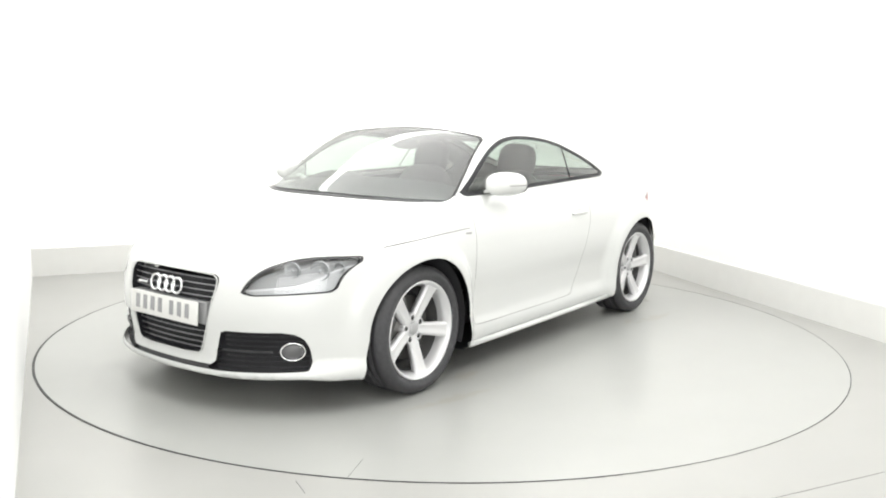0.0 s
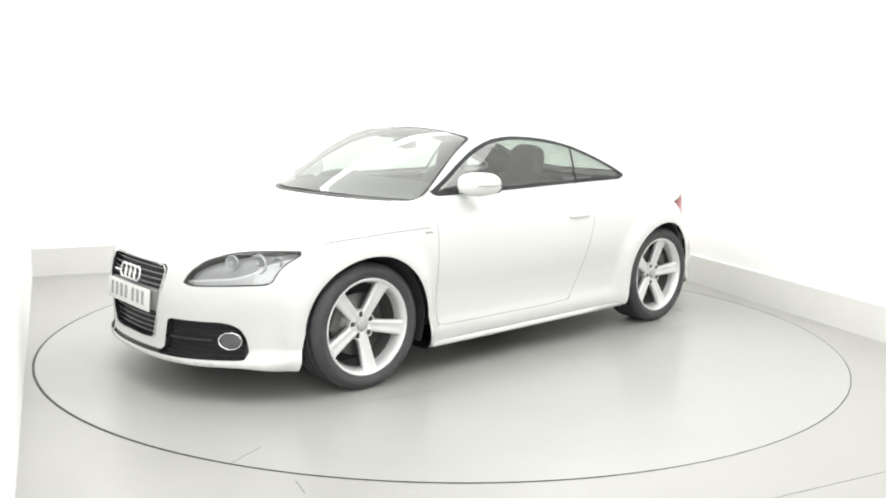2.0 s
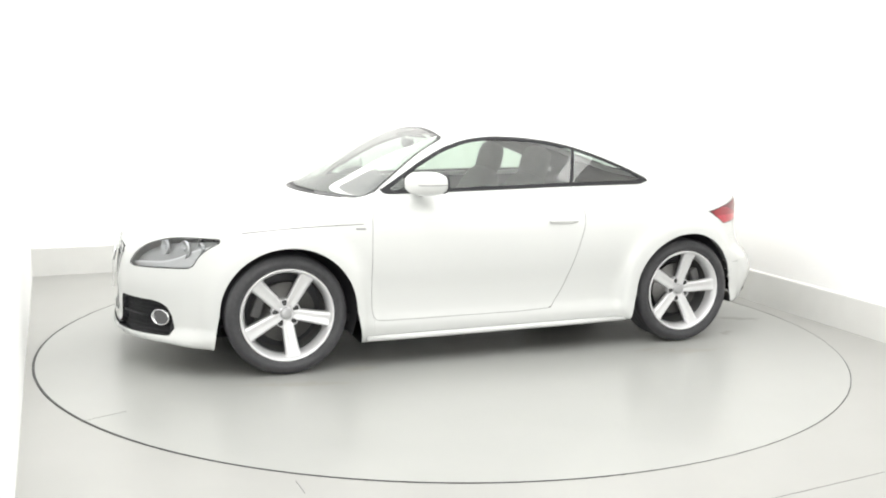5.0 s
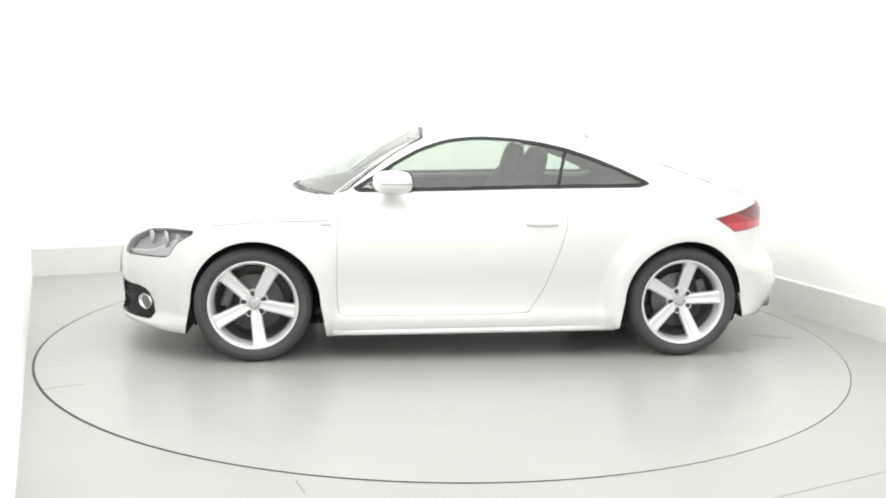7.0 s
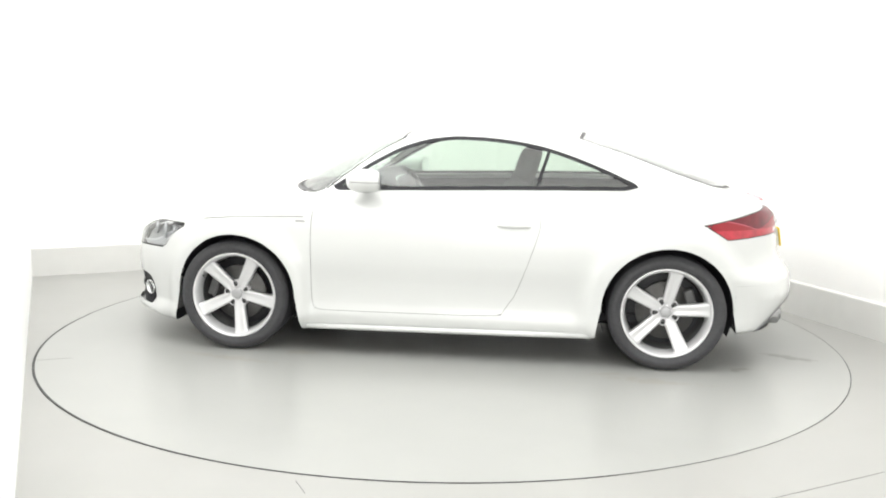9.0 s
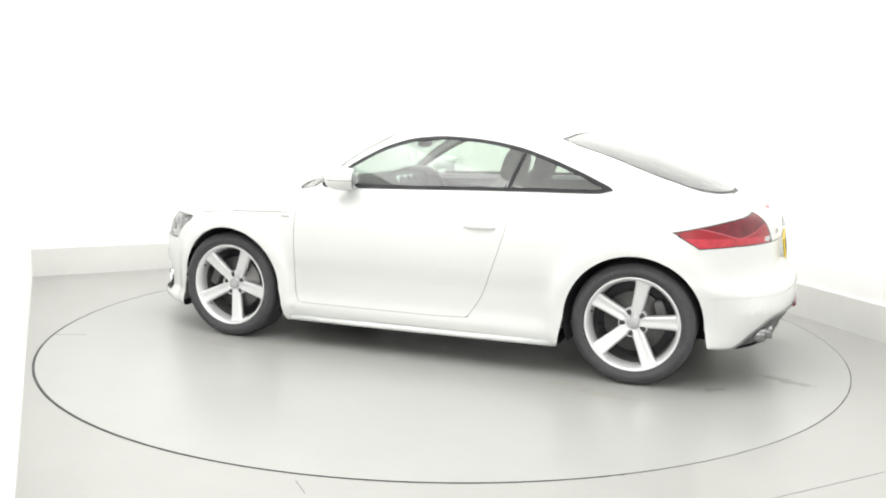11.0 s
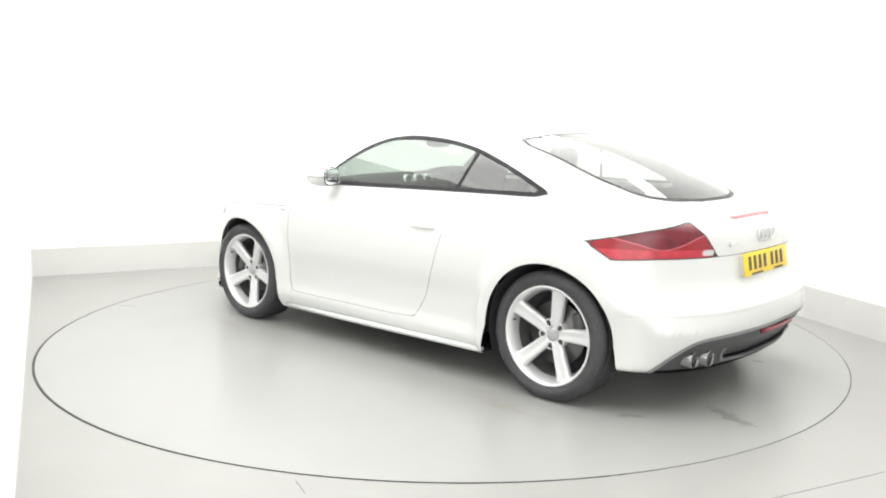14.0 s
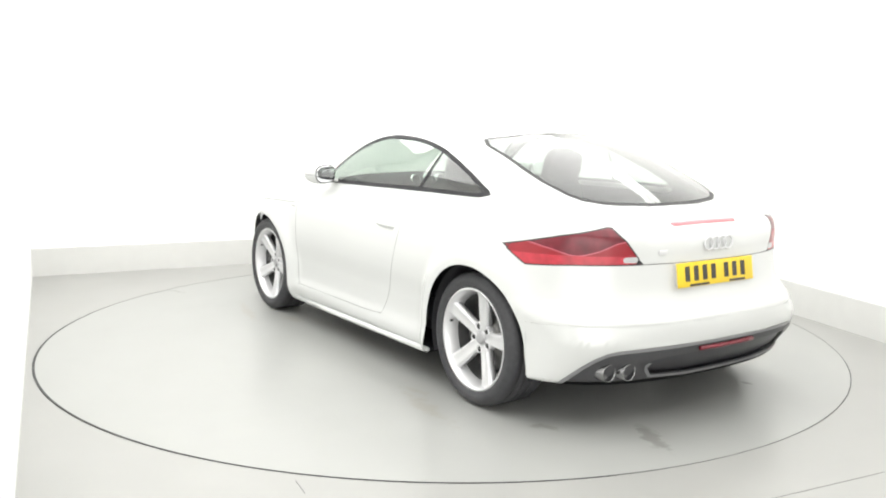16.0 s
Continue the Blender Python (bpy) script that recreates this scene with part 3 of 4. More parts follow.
        skin("lower_lens", stop, REDBRIGHT, lamp)
        skin("middle_lens", low, REDLENS, lamp)
        strip, _ = band(join(up, low), mid, -0.0025, 0.0025)
        skin("light_line", strip, BLADE, lamp, "pale curved light blade", 0.0015)
        skin("reversing_lens", back, BOWL, lamp, "pale reversing lens")
    # rear apron
    tail = lambda p: np.maximum(inside(p[:, 1], p[:, 2], DIFFUSER), 1.2 + p[:, 0])
    d, m = cut(m, tail)
    lip, d = band(d, tail, -0.015, 0.01)
    panel, d = cut(d, lambda p: inside(p[:, 1], p[:, 2], MESH))
    dif = skin("diffuser", d, APRON, car, "dark grey rear diffuser", -0.012)
    skin("diffuser_mesh", panel, TRIM, dif, "black mesh panel", -0.026)
    rim_line, _ = band(d, lambda p: np.maximum(inside(p[:, 1], p[:, 2], MESH), p[:, 2] - 0.30), 0.002, 0.016)
    skin("mesh_rim", rim_line, SATIN, dif, "satin grey rim under the mesh", -0.004)
    skin("diffuser_lip", lip, SATIN, dif, "", 0.002)
    # glass
    w, m = cut(m, screen_line)
    cowl, w = cut(w, lambda p: 1.020 - p[:, 0] - 0.5 * p[:, 1] ** 2)
    skin("cowl", cowl, TRIM, car, "black cowl panel at the foot of the windscreen", -0.004)
    edge, w = band(w, screen_line, -0.007, 0.01)
    ws = skin("windscreen", w, SCREENGLASS, car, "large raked windscreen reflecting the ceiling lights")
    skin("screen_border", edge, RUBBER, ws)
    def back_glass(p):
        return np.maximum(inside(p[:, 0], p[:, 1], BACKLIGHT), 0.9 - p[:, 2])
    w, m = cut(m, back_glass)
    edge, w = band(w, back_glass, -0.024, 0.01)
    bw = skin("rear_window", w, REARGLASS, car, "sloping rear window with dark border")
    skin("screen_border", edge, RUBBER, bw)
    for sgn in (1, -1):
        fn = lambda p: np.maximum(window_line(p), 0.3 - p[:, 1] * sgn)
        w, m = cut(m, fn)
        edge, w = band(w, fn, -0.021, 0.01)
        fr = skin("side_window_frame", edge, FRAME, car, "satin black frame round the side windows", 0.003)
        post = lambda p: p[:, 0] + 0.497 + 0.31 * (p[:, 2] - 0.973)
        bar, w = band(w, post, -0.010, 0.010)
        skin("window_post", bar, FRAME, fr, "", 0.003)
        q, dgl = cut(w, post)
        skin("door_window", dgl, GLASS, fr)
        skin("quarter_window", q, GLASS, fr)
    # pressed shoulder line along door and rear wing
    for sgn in (1, -1):
        fold = lambda p: np.where((p[:, 1] * sgn > 0.5) & (p[:, 0] < 0.76) & (p[:, 0] > -1.3), p[:, 2] - curve(p[:, 0], (-1.3, 0.842), (-1.0, 0.843), (-0.55, 0.840), (-0.03, 0.832), (0.45, 0.814), (0.77, 0.804)), 1)
        strip, m = band(m, fold, -0.0022, 0.0022)
        skin("shoulder_line", strip, PAINT, car, "pressed shoulder line", -0.0015)
    # pressed line round the rear bumper
    ridge = lambda p: np.where(p[:, 0] < -1.60, p[:, 2] - 0.505 + 0.02 * np.abs(p[:, 1]), 1)
    strip, m = band(m, ridge, -0.003, 0.003)
    skin("bumper_line", strip, PAINT, car, "pressed line round the rear bumper", -0.002)
    # shut lines, their shade painted grey on sunk strips, and panels
    for sgn in (1, -1):
        fn = lambda p: np.maximum(inside(p[:, 0], p[:, 2], DOOR), 0.45 - p[:, 1] * sgn)
        g, m = band(m, fn, -0.0013, 0.0013)
        skin("door_gap", g, RECESS_SHADE, car, "", -0.006)
        door, m = cut(m, fn)
        dob = skin("door", door, PAINT, car, "glossy white door panel")
        build_handle(dob, sgn)
    hood = lambda p: np.where(p[:, 0] > 0.70, np.maximum(curve(p[:, 0], (0.6, 0.800), (0.95, 0.795), (1.25, 0.785), (1.40, 0.768), (1.57, 0.740), (1.75, 0.69), (2.0, 0.60)) - p[:, 2], np.maximum(0.77 - p[:, 0], p[:, 0] + 0.3 * p[:, 1] ** 2 - 2.0)), 1)
    for sgn in (1, -1):
        g, m = band(m, lambda p: np.where((p[:, 0] > 0.80) & (p[:, 0] < 1.46) & (p[:, 1] * sgn > 0.5), hood(p), 1), -0.0018, 0.0018)
        skin("bonnet_gap", g, RECESS_SHADE, car, "", -0.005)
    h, m = cut(m, hood)
    skin("bonnet", h, PAINT, car, "glossy white domed bonnet")
    lid = lambda p: np.where(p[:, 0] < -1.55, np.maximum(np.maximum(0.748 - p[:, 2], np.abs(p[:, 1]) - 0.64), p[:, 0] + 1.66), 1)
    g, m = band(m, lid, -0.0015, 0.0015)
    skin("boot_gap", g, RECESS_SHADE, car, "", -0.006)
    lidm, m = cut(m, lid)
    skin("boot_lid", lidm, PAINT, car, "glossy white boot lid with lip")
    skin("body", m, PAINT, car, "glossy white rounded body shell")
    # cabin lining: the inner side of doors, pillars and roof
    lin, _ = cut(lining_shell(), lambda p: np.maximum(np.maximum(p[:, 0] - 0.95, -1.75 - p[:, 0]), 0.32 - p[:, 2]))
    skin("cabin_lining", lin, LINER, car, "dark cabin lining", -0.03)


def lining_shell():
    """The skin without its glass and wheel openings, closed over the shut lines."""
    s = shell(0.04)
    _, s = cut(s, lambda p: screen_line(p) - 0.01)
    _, s = cut(s, lambda p: np.maximum(inside(p[:, 0], p[:, 1], BACKLIGHT), 0.9 - p[:, 2]) - 0.01)
    _, s = cut(s, lambda p: np.maximum(window_line(p), 0.3 - np.abs(p[:, 1])) - 0.01)
    _, s = cut(s, lambda p: np.minimum(*(np.maximum(np.hypot(p[:, 0] - xa, p[:, 2] - 0.33) - 0.40, 0.42 - np.abs(p[:, 1])) for xa in (AXLE, -AXLE))))
    return s


def build_handle(door, sgn):
    c, n = on_skin(-0.385, 0.87 * sgn, 0.782)
    at = Matrix.Translation(c + n * 0.006)
    part("door_handle", blob_bm(0.095, 0.012, 0.012, 3.0), PAINT, door, "white bar handle", at)
    part("handle_cup", blob_bm(0.062, 0.003, 0.034, 2.2), PAINT, door, "", Matrix.Translation(c + n * 0.0005))


def build_mirror(car, sgn):
    def shaped(bm):
        for v in bm.verts:
            v.co.x = max(v.co.x, -0.085)
            v.co.z *= 1.0 - 0.12 * (v.co.y * sgn > 0) * (v.co.y / 0.092) ** 2
            v.co.x -= 0.025 * (v.co.y * sgn / 0.092)
        return bm
    head = part("door_mirror", shaped(blob_bm(0.108, 0.092, 0.066, 2.6, 40, 24)), PAINT, car, "white door mirror with slim indicator strip", Matrix.Translation((0.462, 0.860 * sgn, 1.010)))
    part("glass_rim", blob_bm(0.004, 0.078, 0.056, 3.0), TRIM, head, "", pose(-0.086, 0.0, 0, 0, 0, 14 * sgn))
    part("mirror_glass", blob_bm(0.006, 0.071, 0.050, 3.0), CHROME, head, "", pose(-0.087, 0.0, 0, 0, 0, 14 * sgn))
    bm = shaped(blob_bm(0.1115, 0.0965, 0.0045, 2.6, 40, 8))
    bmesh.ops.bisect_plane(bm, geom=bm.verts[:] + bm.edges[:] + bm.faces[:], plane_co=(0.07, 0, 0), plane_no=(1, 0, 0), clear_outer=True)
    part("indicator_strip", bm, INDICATOR, head, "thin grey indicator strip", pose(0, 0, -0.004))
    part("mirror_arm", blob_bm(0.035, 0.045, 0.012, 3.0), PAINT, head, "", pose(0.01, -0.095 * sgn, -0.040, 18 * sgn))


def build_wheel(car, x, sgn, phase):
    """One alloy wheel; its axis is y and its outer face looks along +y."""
    at = pose(x, 0.770 * sgn, WHEEL_R, 0, 0, 0 if sgn > 0 else 180)
    rim = part("wheel", lathe_bm([(0.231, 0.098), (0.238, 0.109), (0.2425, 0.114), (0.2490, 0.114), (0.2505, 0.107), (0.241, 0.09), (0.236, -0.09), (0.250, -0.106), (0.236, -0.108), (0.214, -0.085), (0.217, 0.03), (0.224, 0.075)], 80, True),
               ALLOY, car, "silver five-spoke alloy wheel with low-profile tyre", at)
    part("tyre", lathe_bm([(0.2485, 0.105), (0.254, 0.116), (0.263, 0.121), (0.268, 0.1215), (0.270, 0.1240), (0.284, 0.1250), (0.298, 0.122), (0.300, 0.1195), (0.310, 0.114), (0.3185, 0.103), (0.3235, 0.09), (0.3245, 0.062),
                           (0.318, 0.060), (0.318, 0.052), (0.325, 0.050), (0.325, 0.018), (0.318, 0.016), (0.318, 0.008), (0.325, 0.006), (0.325, -0.03), (0.318, -0.032), (0.318, -0.04), (0.325, -0.042),
                           (0.3235, -0.09), (0.310, -0.114), (0.288, -0.1245), (0.258, -0.115), (0.242, -0.1)], 96, True), TYRE, rim, "low-profile black tyre")
    for k in range(5):
        ang = math.radians(phase + 72 * k)
        bm = bmesh.new()
        secs = []
        for r, w, yo, dp in ((0.028, 0.022, 0.058, 0.03), (0.060, 0.032, 0.062, 0.032), (0.10, 0.0335, 0.069, 0.034), (0.15, 0.0355, 0.080, 0.036), (0.207, 0.039, 0.091, 0.036), (0.229, 0.044, 0.099, 0.034), (0.240, 0.054, 0.107, 0.03)):
            prof = [(-w, yo - dp), (-w, yo - 0.012), (-w * 0.80, yo - 0.002), (-w * 0.60, yo), (-w * 0.28, yo - 0.005), (w * 0.28, yo - 0.005), (w * 0.60, yo), (w * 0.80, yo - 0.002), (w, yo - 0.012), (w, yo - dp)]
            secs.append([bm.verts.new((r, y, u)) for u, y in prof])
        for p, q in zip(secs, secs[1:]):
            n = len(p)
            for i in range(n):
                bm.faces.new((p[i], p[(i + 1) % n], q[(i + 1) % n], q[i]))
        bm.faces.new(secs[0]), bm.faces.new(secs[-1])
        bmesh.ops.recalc_face_normals(bm, faces=bm.faces[:])
        sp = part("spoke", bm, ALLOY, rim, "", Matrix.Rotation(-ang, 4, "Y"))
        b = ang + math.radians(36)
        bx, bz = 0.058 * math.cos(b), 0.058 * math.sin(b)
        part("bolt_seat", lathe_bm([(0.0165, 0.045), (0.0165, 0.062), (0.0190, 0.064), (0.022, 0.060), (0.024, 0.03)], 20), ALLOY, rim, "", Matrix.Translation((bx, 0, bz)))
        part("wheel_bolt", lathe_bm([(0.0163, 0.054), (0.015, 0.0565), (0.0105, 0.0565), (0.0095, 0.062), (0.0005, 0.062)], 16), BOLT, rim, "", Matrix.Translation((bx, 0, bz)))
    part("hub", lathe_bm([(0.072, 0.02), (0.070, 0.042), (0.060, 0.05), (0.036, 0.056), (0.0005, 0.056)], 48), ALLOY, rim)
    part("centre_cap", lathe_bm([(0.032, 0.052), (0.031, 0.063), (0.027, 0.067), (0.014, 0.069), (0.0005, 0.0695)], 32), CAP, rim, "plain grey centre cap")
    part("valve", blob_bm(0.005, 0.012, 0.005, 2, 10, 6), RUBBER, rim, "", Matrix.Rotation(-math.radians(phase + 180 + 18), 4, "Y") @ Matrix.Translation((0.220, 0.085, 0)))
    part("brake_disc", lathe_bm([(0.055, 0.030), (0.085, 0.030), (0.087, 0.018), (0.160, 0.016), (0.162, 0.012), (0.162, -0.010), (0.06, -0.010)], 64), STEEL, rim, "bare steel brake disc")
    ca = 20 if x > 0 else 160
    bm = box_bm(0.055, 0.06, 0.15, 0.012)
    part("brake_caliper", bm, CALIPER, rim, "dull grey brake caliper", Matrix.Rotation(-math.radians(ca if sgn > 0 else 180 - ca), 4, "Y") @ Matrix.Translation((0.150, 0.015, 0)))
    # thin liner inside the rim, darker than the alloy
    part("barrel", lathe_bm([(0.2145, 0.045), (0.211, 0.02), (0.209, -0.07), (0.205, -0.07)], 64), CALIPER, rim, "dull dark inner barrel")
    # dark plate added to stand for the shade behind the hub
    part("hub_shade_plate", lathe_bm([(0.0005, -0.05), (0.10, -0.05), (0.206, -0.06)], 48), PLASTIC, rim)
    # wheel well
    bm = bmesh.new()
    n = 40
    ring = []
    for y in (1.0, 0.50):
        row = []
        for i in range(n + 1):
            ang = math.radians(-22 + 224 * i / n)
            wx = x - (0.012 if x > 0 else 0.0) + 0.364 * math.cos(ang)
            row.append(bm.verts.new((wx, min(y, float(arch_reach(np.array(wx))) - 0.03) * sgn, 0.33 + 0.364 * math.sin(ang))))
        ring.append(row)
    for i in range(n):
        bm.faces.new((ring[0][i], ring[0][i + 1], ring[1][i + 1], ring[1][i]))
    bm.faces.new(ring[1])
    part("wheel_well", bm, LINER, car, "dark wheel arch liner")


def seat_bm_parts(car, y):
    base = part("front_seat", blob_bm(0.27, 0.25, 0.12, 3.2), SEAT, car, "black leather sports seat with built-in headrest", pose(0.07, y, 0.40, 0, -8))
    part("seat_back", blob_bm(0.10, 0.245, 0.36, 3.0), SEAT, base, "", pose(-0.30, 0, 0.34, 0, -13))
    part("headrest", blob_bm(0.065, 0.135, 0.120, 3.0), SEAT, base, "", pose(-0.40, 0, 0.745, 0, -8))
    for s in (1, -1):
        part("side_bolster", blob_bm(0.09, 0.05, 0.24, 2.6), SEAT, base, "", pose(-0.25, 0.205 * s, 0.28, 0, -13))


def build_interior(car):
    seat_bm_parts(car, 0.36)
    seat_bm_parts(car, -0.36)
    dash = part("dashboard", blob_bm(0.30, 0.70, 0.13, 3.4), LINER, car, "black dashboard under the windscreen", pose(0.66, 0, 0.86, 0, 6))
    part("instrument_hood", blob_bm(0.12, 0.19, 0.06, 2.6), LINER, dash, "", pose(-0.14, -0.36, 0.09))
    ring = [(0.0, 0.185 * math.cos(2 * math.pi * i / 40), 0.185 * math.sin(2 * math.pi * i / 40)) for i in range(40)]
    wheel = part("steering_wheel", tube_bm(ring, 0.016, 10, True), SEAT, car, "black leather steering wheel", pose(0.34, -0.36, 0.82, 0, 22))
    part("wheel_boss", blob_bm(0.03, 0.06, 0.055, 2.6), SEAT, wheel)
    for ang in (0, 180, 250, 290):
        u, v = math.cos(math.radians(ang)), math.sin(math.radians(ang))
        part("wheel_spoke", tube_bm([(0, 0.04 * u, 0.04 * v), (0, 0.18 * u, 0.18 * v)], 0.014, 8), ALLOY, wheel)
    for y in (-0.095, 0.0, 0.095):
        vent = part("air_vent", lathe_bm([(0.026, -0.02), (0.030, 0.004), (0.036, 0.006), (0.038, -0.02)], 24), CHROME, dash, "round chrome-ringed air vent", pose(-0.290, y + 0.10, 0.068, 0, 0, 90))
    part("rear_bench", blob_bm(0.22, 0.55, 0.26, 3.2), SEAT, car, "black rear bench", pose(-0.82, 0, 0.62, 0, -20))
    part("parcel_shelf", blob_bm(0.36, 0.56, 0.03, 4), LINER, car, "dark luggage cover under the rear window", pose(-1.30, 0, 0.86, 0, -2))
    part("cabin_floor", box_bm(2.2, 1.5, 0.05, 0.01, (-0.2, 0, 0.26)), LINER, car)
    rv = part("rear_view_mirror", blob_bm(0.018, 0.115, 0.034, 2.8), TRIM, car, "black interior mirror at the windscreen", pose(0.30, 0, 1.205, 0, 12))
    part("mirror_stalk", tube_bm([(0.0, 0, 0.01), (0.018, 0, 0.04)], 0.010), TRIM, rv)
    for s in (1, -1):
        part("sun_visor", blob_bm(0.07, 0.19, 0.010, 3), LINER, car, "", pose(0.16, 0.33 * s, 1.245, 0, -12))


def ring_shape(r, tube):
    return tube_bm([(0, r * math.cos(2 * math.pi * i / 28), r * math.sin(2 * math.pi * i / 28)) for i in range(28)], tube, 8, True)


def bars(plate, x, mat, flip):
    """Dark bars in the place of the plate's characters."""
    y = -0.215
    for k in range(7):
        part("plate_bar", box_bm(0.002, 0.030, 0.068), mat, plate, "", Matrix.Translation((x, (y + 0.018) * flip, 0.004)), smooth=False)
        y += 0.0585 + (0.030 if k == 3 else 0)


def nose_x(y, z):
    """How far forward the nose reaches at y and z."""
    x = np.linspace(1.4, 2.15, 400)
    return float(x[np.argmax(form(x, np.full(400, y), np.full(400, z)) > 0)])


def tail_x(y, z):
    """How far back the tail reaches at y and z."""
    x = np.linspace(-1.4, -2.15, 400)
    return float(x[np.argmax(form(x, np.full(400, y), np.full(400, z)) > 0)])


def top_z(x, y):
    """The height of the bodywork at x and y."""
    z = np.linspace(0.7, 1.4, 700)
    return float(z[np.argmax(form(np.full(700, x), np.full(700, y), z) > 0)])


def reveal_bm(outline, sgn, depth):
    """The side walls of an opening in the nose, from the skin back to its depth."""
    bm = bmesh.new()
    rows = []
    for u, v in outline:
        x = nose_x(float(u), float(v))
        rows.append((bm.verts.new((x - 0.001, u * sgn, v)), bm.verts.new((x - depth, u * sgn, v))))
    for p, q in zip(rows, rows[1:] + rows[:1]):
        bm.faces.new((p[0], q[0], q[1], p[1]))
    return bm


def build_fittings(car):
    part("grille_reveal", reveal_bm(GRILLE, 1, 0.055), FRAME, car, smooth=False)
    for s in (1, -1):
        part("intake_reveal", reveal_bm(INTAKE, s, 0.040), FRAME, car, smooth=False)
    # grille: slats, plate and four rings
    for z in (0.619, 0.592, 0.565, 0.538, 0.372, 0.345, 0.318, 0.292):
        half = float(np.interp(z, [0.285, 0.60], [0.238, 0.318]))
        pts = [(float(settle(np.array([[2.06, yy, z]]), 6)[0, 0]) - 0.022, yy, z) for yy in np.linspace(-half, half, 11)]
        part("grille_slat", tube_bm(pts, 0.0029, 6), SLAT, car)
    edge = [(float(settle(np.array([[2.06, u, v]]), 6)[0, 0]) + 0.006, float(u), float(v)) for u, v in GRILLE]
    part("grille_trim", tube_bm(edge, 0.003, 6, True), PAINT, car, "white lip round the grille opening")
    plate = part("number_plate", box_bm(0.008, 0.52, 0.111, 0.003), WHITEPLATE, car, "white front number plate with dark bars", pose(2.093, -0.016, 0.460, 0, -4))
    bars(plate, 0.0045, INK_WASHED, 1)
    part("plate_bracket", box_bm(0.045, 0.565, 0.104, 0.006), BRACKET, plate, "grey plastic plate bracket", pose(-0.042, 0.014, 0.004))
    emblem = part("emblem", ring_shape(0.036, 0.0065), CHROME, car, "four chrome rings", pose(2.083, 0.081, 0.572, 0, -12))
    for k in range(1, 4):
        part("emblem_ring", ring_shape(0.036, 0.0065), CHROME, emblem, "", pose(0, -0.054 * k, 0))
    part("grille_badge", box_bm(0.006, 0.075, 0.012, 0.002), CHROME, car, "", pose(2.062, -0.215, 0.555))
    for s in (1, -1):
        c, n = on_skin(1.86, 0.625 * s, 0.302)
        turn = n.to_track_quat("Y", "Z").to_matrix().to_4x4()
        fog = part("fog_lamp", lathe_bm([(0.050, -0.03), (0.052, 0.0), (0.057, 0.002), (0.060, -0.004), (0.060, -0.03)], 40), CHROME, car, "oval fog lamp with chrome ring", Matrix.Translation(c) @ turn @ Matrix.Diagonal((1, 1, 0.74, 1)))
        part("fog_lens", disc_bm(0.051, -0.016, 32, 0.012), FOGLENS, fog)
        for z in (0.228, 0.252, 0.276, 0.324, 0.348, 0.370):
            ys = np.linspace(0.36 if z > 0.26 else 0.31, 0.655 if z > 0.3 else 0.68, 9)
            part("intake_rib", tube_bm([(nose_x(yy, z) - 0.020, yy * s, z) for yy in ys], 0.0035, 6), FRAME, car)
        part("intake_bar", tube_bm([(nose_x(yy, 0.300) - 0.012, yy * s, 0.300) for yy in np.linspace(0.345, 0.56, 7)], 0.005, 6), PLASTIC, car)
        # badge on the front wing
        c, n = on_skin(0.835, 0.87 * s, 0.772)
        part("wing_badge", box_bm(0.055, 0.004, 0.010, 0.001), BADGE, car, "small grey badge", Matrix.Translation(c))
        # exhausts only on the left; sill blade on both sides
        bm = tube_bm([(0.80, 0.872 * s, 0.163), (0.3, 0.880 * s, 0.168), (-0.4, 0.880 * s, 0.174), (-0.83, 0.876 * s, 0.178)], 0.016, 8)
        part("sill_blade", bm, PAINT, car, "white side sill blade")
    # rear
    c, n = on_skin(-1.93, 0.33, 0.795)
    part("boot_badge", box_bm(0.005, 0.07, 0.022, 0.002), CHROME_WASHED, car, "small metal badge, paled as if washed out by glare", Matrix.Translation(c))
    plate = part("number_plate", box_bm(0.008, 0.52, 0.111, 0.003), YELLOW, car, "yellow rear number plate with dark bars", pose(-1.946, 0.022, 0.694, 0, 9))
    bars(plate, -0.0045, INK, -1)
    for y0, w in ((0.12, 0.13), (-0.14, 0.11)):
        part("maker_strip", box_bm(0.002, w, 0.010), INK, plate, "", pose(-0.0045, y0, -0.048), smooth=False)
    part("plate_backing", box_bm(0.04, 0.50, 0.10, 0.004), PAINT, plate, "", pose(0.0245, 0, 0))
    emblem = part("emblem", ring_shape(0.030, 0.0045), CHROME_WASHED, car, "four chrome rings", pose(-1.932, 0.066, 0.825, 0, 4))
    for k in range(1, 4):
        part("emblem_ring", ring_shape(0.030, 0.0045), CHROME_WASHED, emblem, "", pose(0, -0.044 * k, 0))
    pts = [tuple(on_skin(-1.84, yy, 0.915)[0]) for yy in np.linspace(-0.21, 0.21, 9)]
    part("high_brake_light", tube_bm(pts, 0.0135, 8), PINK, car, "slim pale red high brake light")
    pts = [tuple(on_skin(-1.99, yy, 0.374)[0] + Vector((-0.004, 0, 0))) for yy in np.linspace(-0.18, 0.18, 9)]
    part("rear_fog_light", tube_bm(pts, 0.011, 8), REDDARK, car, "slim red rear fog light")
    for y in (0.600, 0.512):
        at = pose(tail_x(y, 0.285), y + 0.008, 0.280, 0, 0, -90)
        pipe = part("exhaust_pipe", lathe_bm([(0.033, 0.09), (0.034, 0.004), (0.0365, -0.002), (0.040, 0.002), (0.041, 0.09)], 40), PIPE, car, "polished round exhaust tailpipe", at)
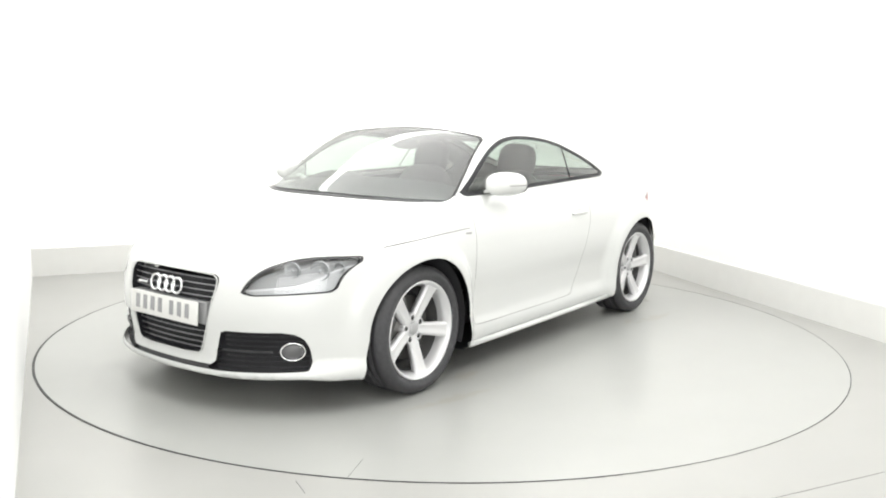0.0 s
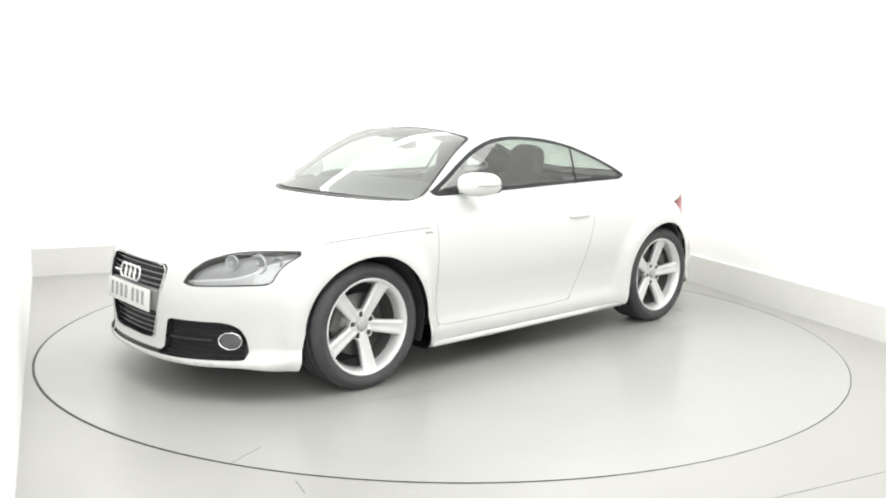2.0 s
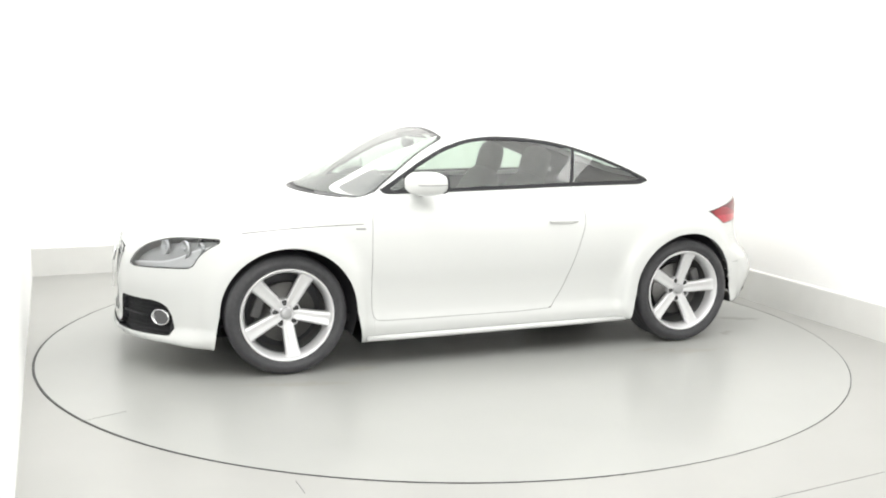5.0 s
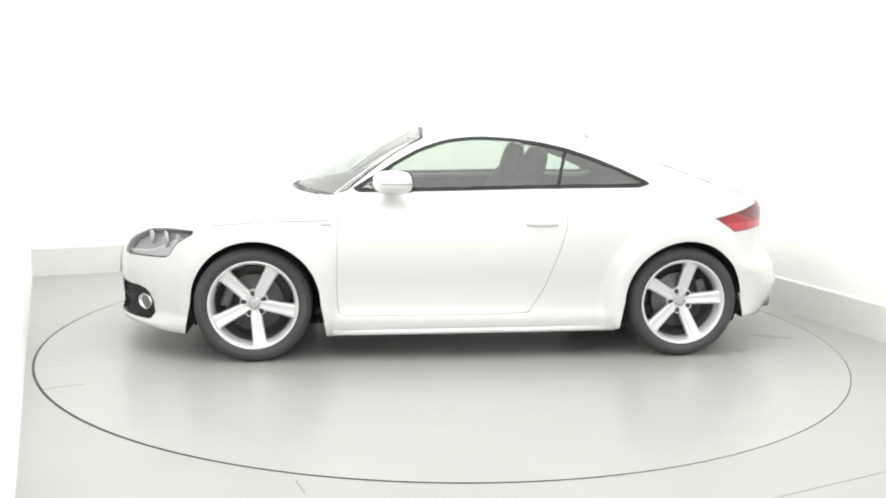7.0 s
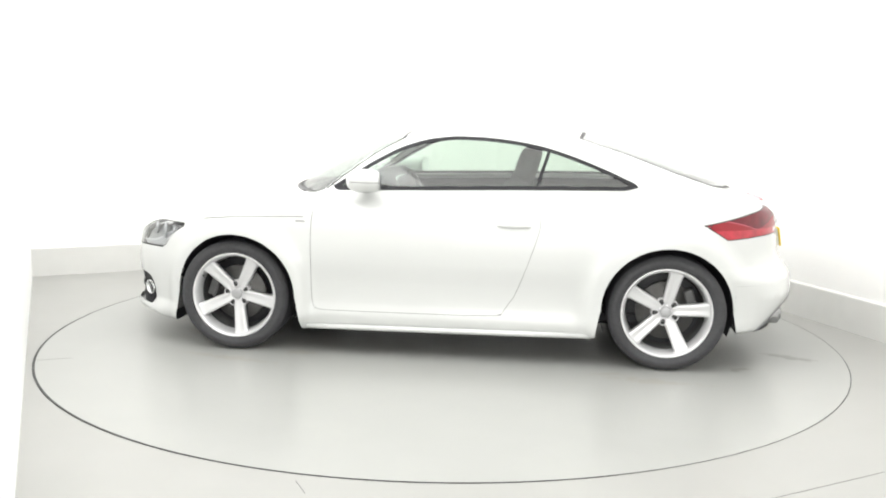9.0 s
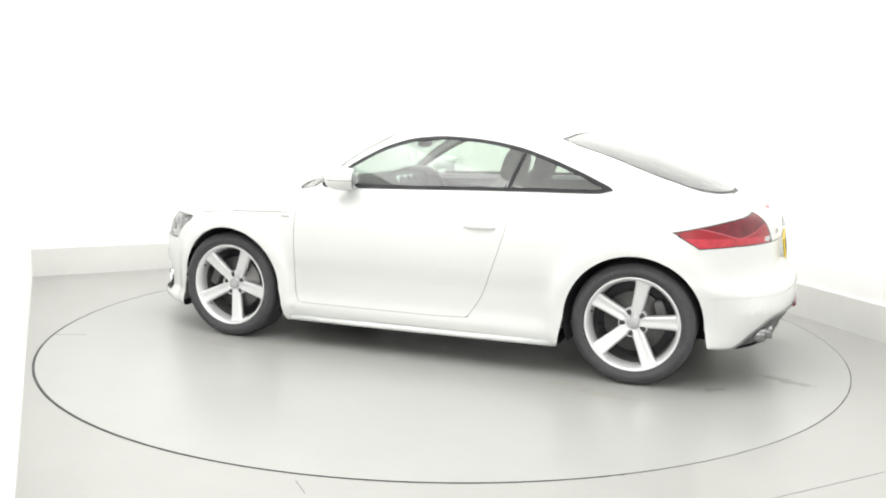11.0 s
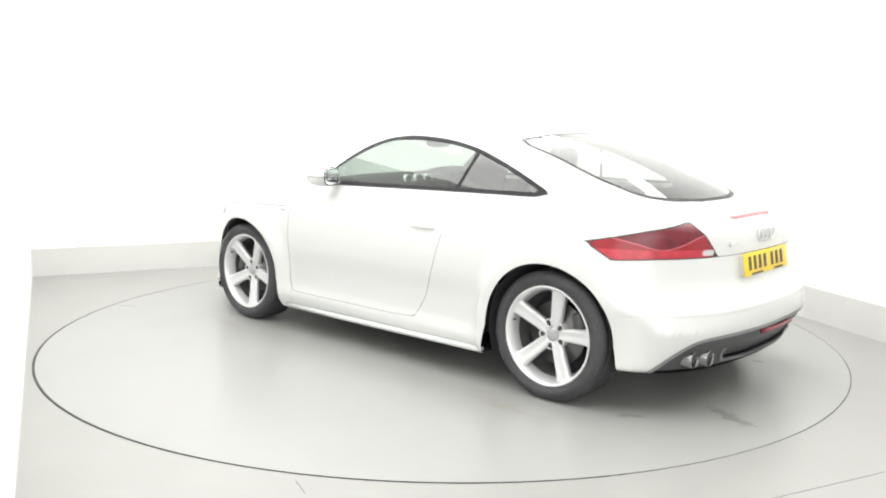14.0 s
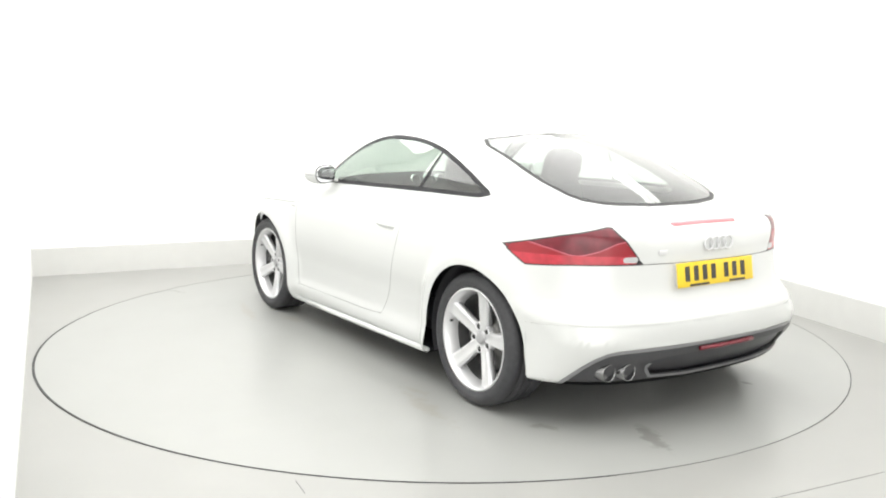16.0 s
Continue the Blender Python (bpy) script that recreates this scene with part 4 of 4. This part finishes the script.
        # grey disc painted as the shade inside the pipe
        part("exhaust_bore", disc_bm(0.0338, 0.03, 24, 0.0), RECESS_SHADE, pipe)
    # wipers and scuttle
    pts = [(1.060 - 0.5 * yy * yy, yy, top_z(1.060 - 0.5 * yy * yy, yy) + 0.001) for yy in np.linspace(-0.60, 0.60, 21)]
    part("scuttle", tube_bm(pts, 0.0045, 8), TRIM, car, "black scuttle at the foot of the windscreen")
    for y0, y1 in ((-0.58, -0.04), (-0.06, 0.34)):
        pts = [(1.036 - 0.5 * yy * yy, yy, top_z(1.036 - 0.5 * yy * yy, yy) + 0.003) for yy in np.linspace(y0, y1, 9)]
        part("wiper", tube_bm(pts, 0.0035, 6), RUBBER, car, "black wiper blade")


BULBRIM = material("frosted_reflector", (0.46, 0.47, 0.48), 0.4, metal=0.5)
LAMPGLASS = material("lamp_bulb_glass", (0.5, 0.51, 0.53), 0.05, coat=0.5)
REDDARK = material("deep_red_lens", (0.13, 0.007, 0.016), 0.1, coat=0.25, grain=0.6, scale=22)
REDBRIGHT = material("bright_red_lens", (0.50, 0.03, 0.05), 0.1, coat=0.3, grain=0.35, scale=26)
PINK = material("pale_red_lens", (0.72, 0.30, 0.33), 0.2)
SATIN = material("satin_silver_grey", (0.30, 0.30, 0.31), 0.3, metal=0.6)
BOWLDARK = material("dark_lamp_housing", (0.36, 0.362, 0.365), 0.3, metal=0.35)
INDICATOR = material("smoky_indicator_lens", (0.12, 0.12, 0.12), 0.15)
CAP = material("grey_wheel_cap", (0.45, 0.45, 0.46), 0.3, metal=0.4)
CALIPER = material("dull_cast_iron", (0.10, 0.10, 0.10), 0.6, metal=0.3, grain=0.2, scale=40)
SLAT = material("grille_slat_grey", (0.28, 0.28, 0.29), 0.3, metal=0.5)
# front plate's ink, paled to put the glare into its colour
INK_WASHED = material("washed_out_plate_ink", (0.32, 0.32, 0.33), 0.5)
FOGLENS = material("smoked_fog_lens", (0.10, 0.10, 0.105), 0.1, coat=0.4)
BOLT = material("dark_steel_bolt", (0.07, 0.07, 0.072), 0.5, metal=0.5)
# tailpipe steel, darker than the chrome fittings
PIPE = material("dark_polished_steel", (0.33, 0.33, 0.335), 0.2, metal=1.0)
# rear badge metal with the washing-out glare painted into its tone
CHROME_WASHED = material("washed_out_chrome", (0.72, 0.72, 0.73), 0.3, metal=0.4)
BRACKET = material("grey_plate_bracket", (0.24, 0.24, 0.245), 0.35)
APRON = material("grey_apron_plastic", (0.065, 0.065, 0.069), 0.45, grain=0.15, scale=90, bump=0.15)
BLADE = material("pale_light_blade", (0.58, 0.14, 0.18), 0.25)
for _m in (REDLENS, REDDARK, REDBRIGHT):
    _m.node_tree.nodes["Principled BSDF"].inputs["Coat Roughness"].default_value = 0.22
    _m.node_tree.nodes["Principled BSDF"].inputs["Roughness"].default_value = 0.28
BADGE = material("grey_badge", (0.35, 0.35, 0.35), 0.4)


def build_car():
    car = tagged(new("car"), "white two-door sports coupe with silver alloy wheels parked on the turntable", "car")
    build_body(car)
    for s in (1, -1):
        build_mirror(car, s)
        build_wheel(car, AXLE, s, PHASE_F if s > 0 else 20)
        build_wheel(car, -AXLE, s, PHASE_R if s > 0 else 50)
    build_interior(car)
    build_fittings(car)
    return car


PHASE_F, PHASE_R = 190, 174

build_room()
build_floor_joints()
turntable = build_turntable()
build_gap_shade_strip()
car = build_car()

# turn of the car and its turntable, seconds and degrees
TURN = [(0, 233.11), (0.5, 231.3), (1, 228.41), (1.5, 225.03), (2, 221.45), (3, 214.3), (4, 207.25), (5, 200.25), (6, 193.3), (7, 186.4), (8, 179.6), (9, 172.7), (10, 165.8), (11, 158.8), (12, 151.9), (13, 144.95), (14, 138.0), (15, 130.95), (16, 123.9)]
SEAT_X, SEAT_Y = -0.095, -0.158


def motions():
    rows, spin = [], []
    for t, a in TURN:
        r = math.radians(a)
        c, s = math.cos(r), math.sin(r)
        rows.append((t, pose(SEAT_X * c - SEAT_Y * s, SEAT_X * s + SEAT_Y * c, 0.001, 0, 0, a)))
        spin.append((t, pose(0, 0, 0, 0, 0, a)))
    walk(car, rows)
    walk(turntable, spin)


motions()
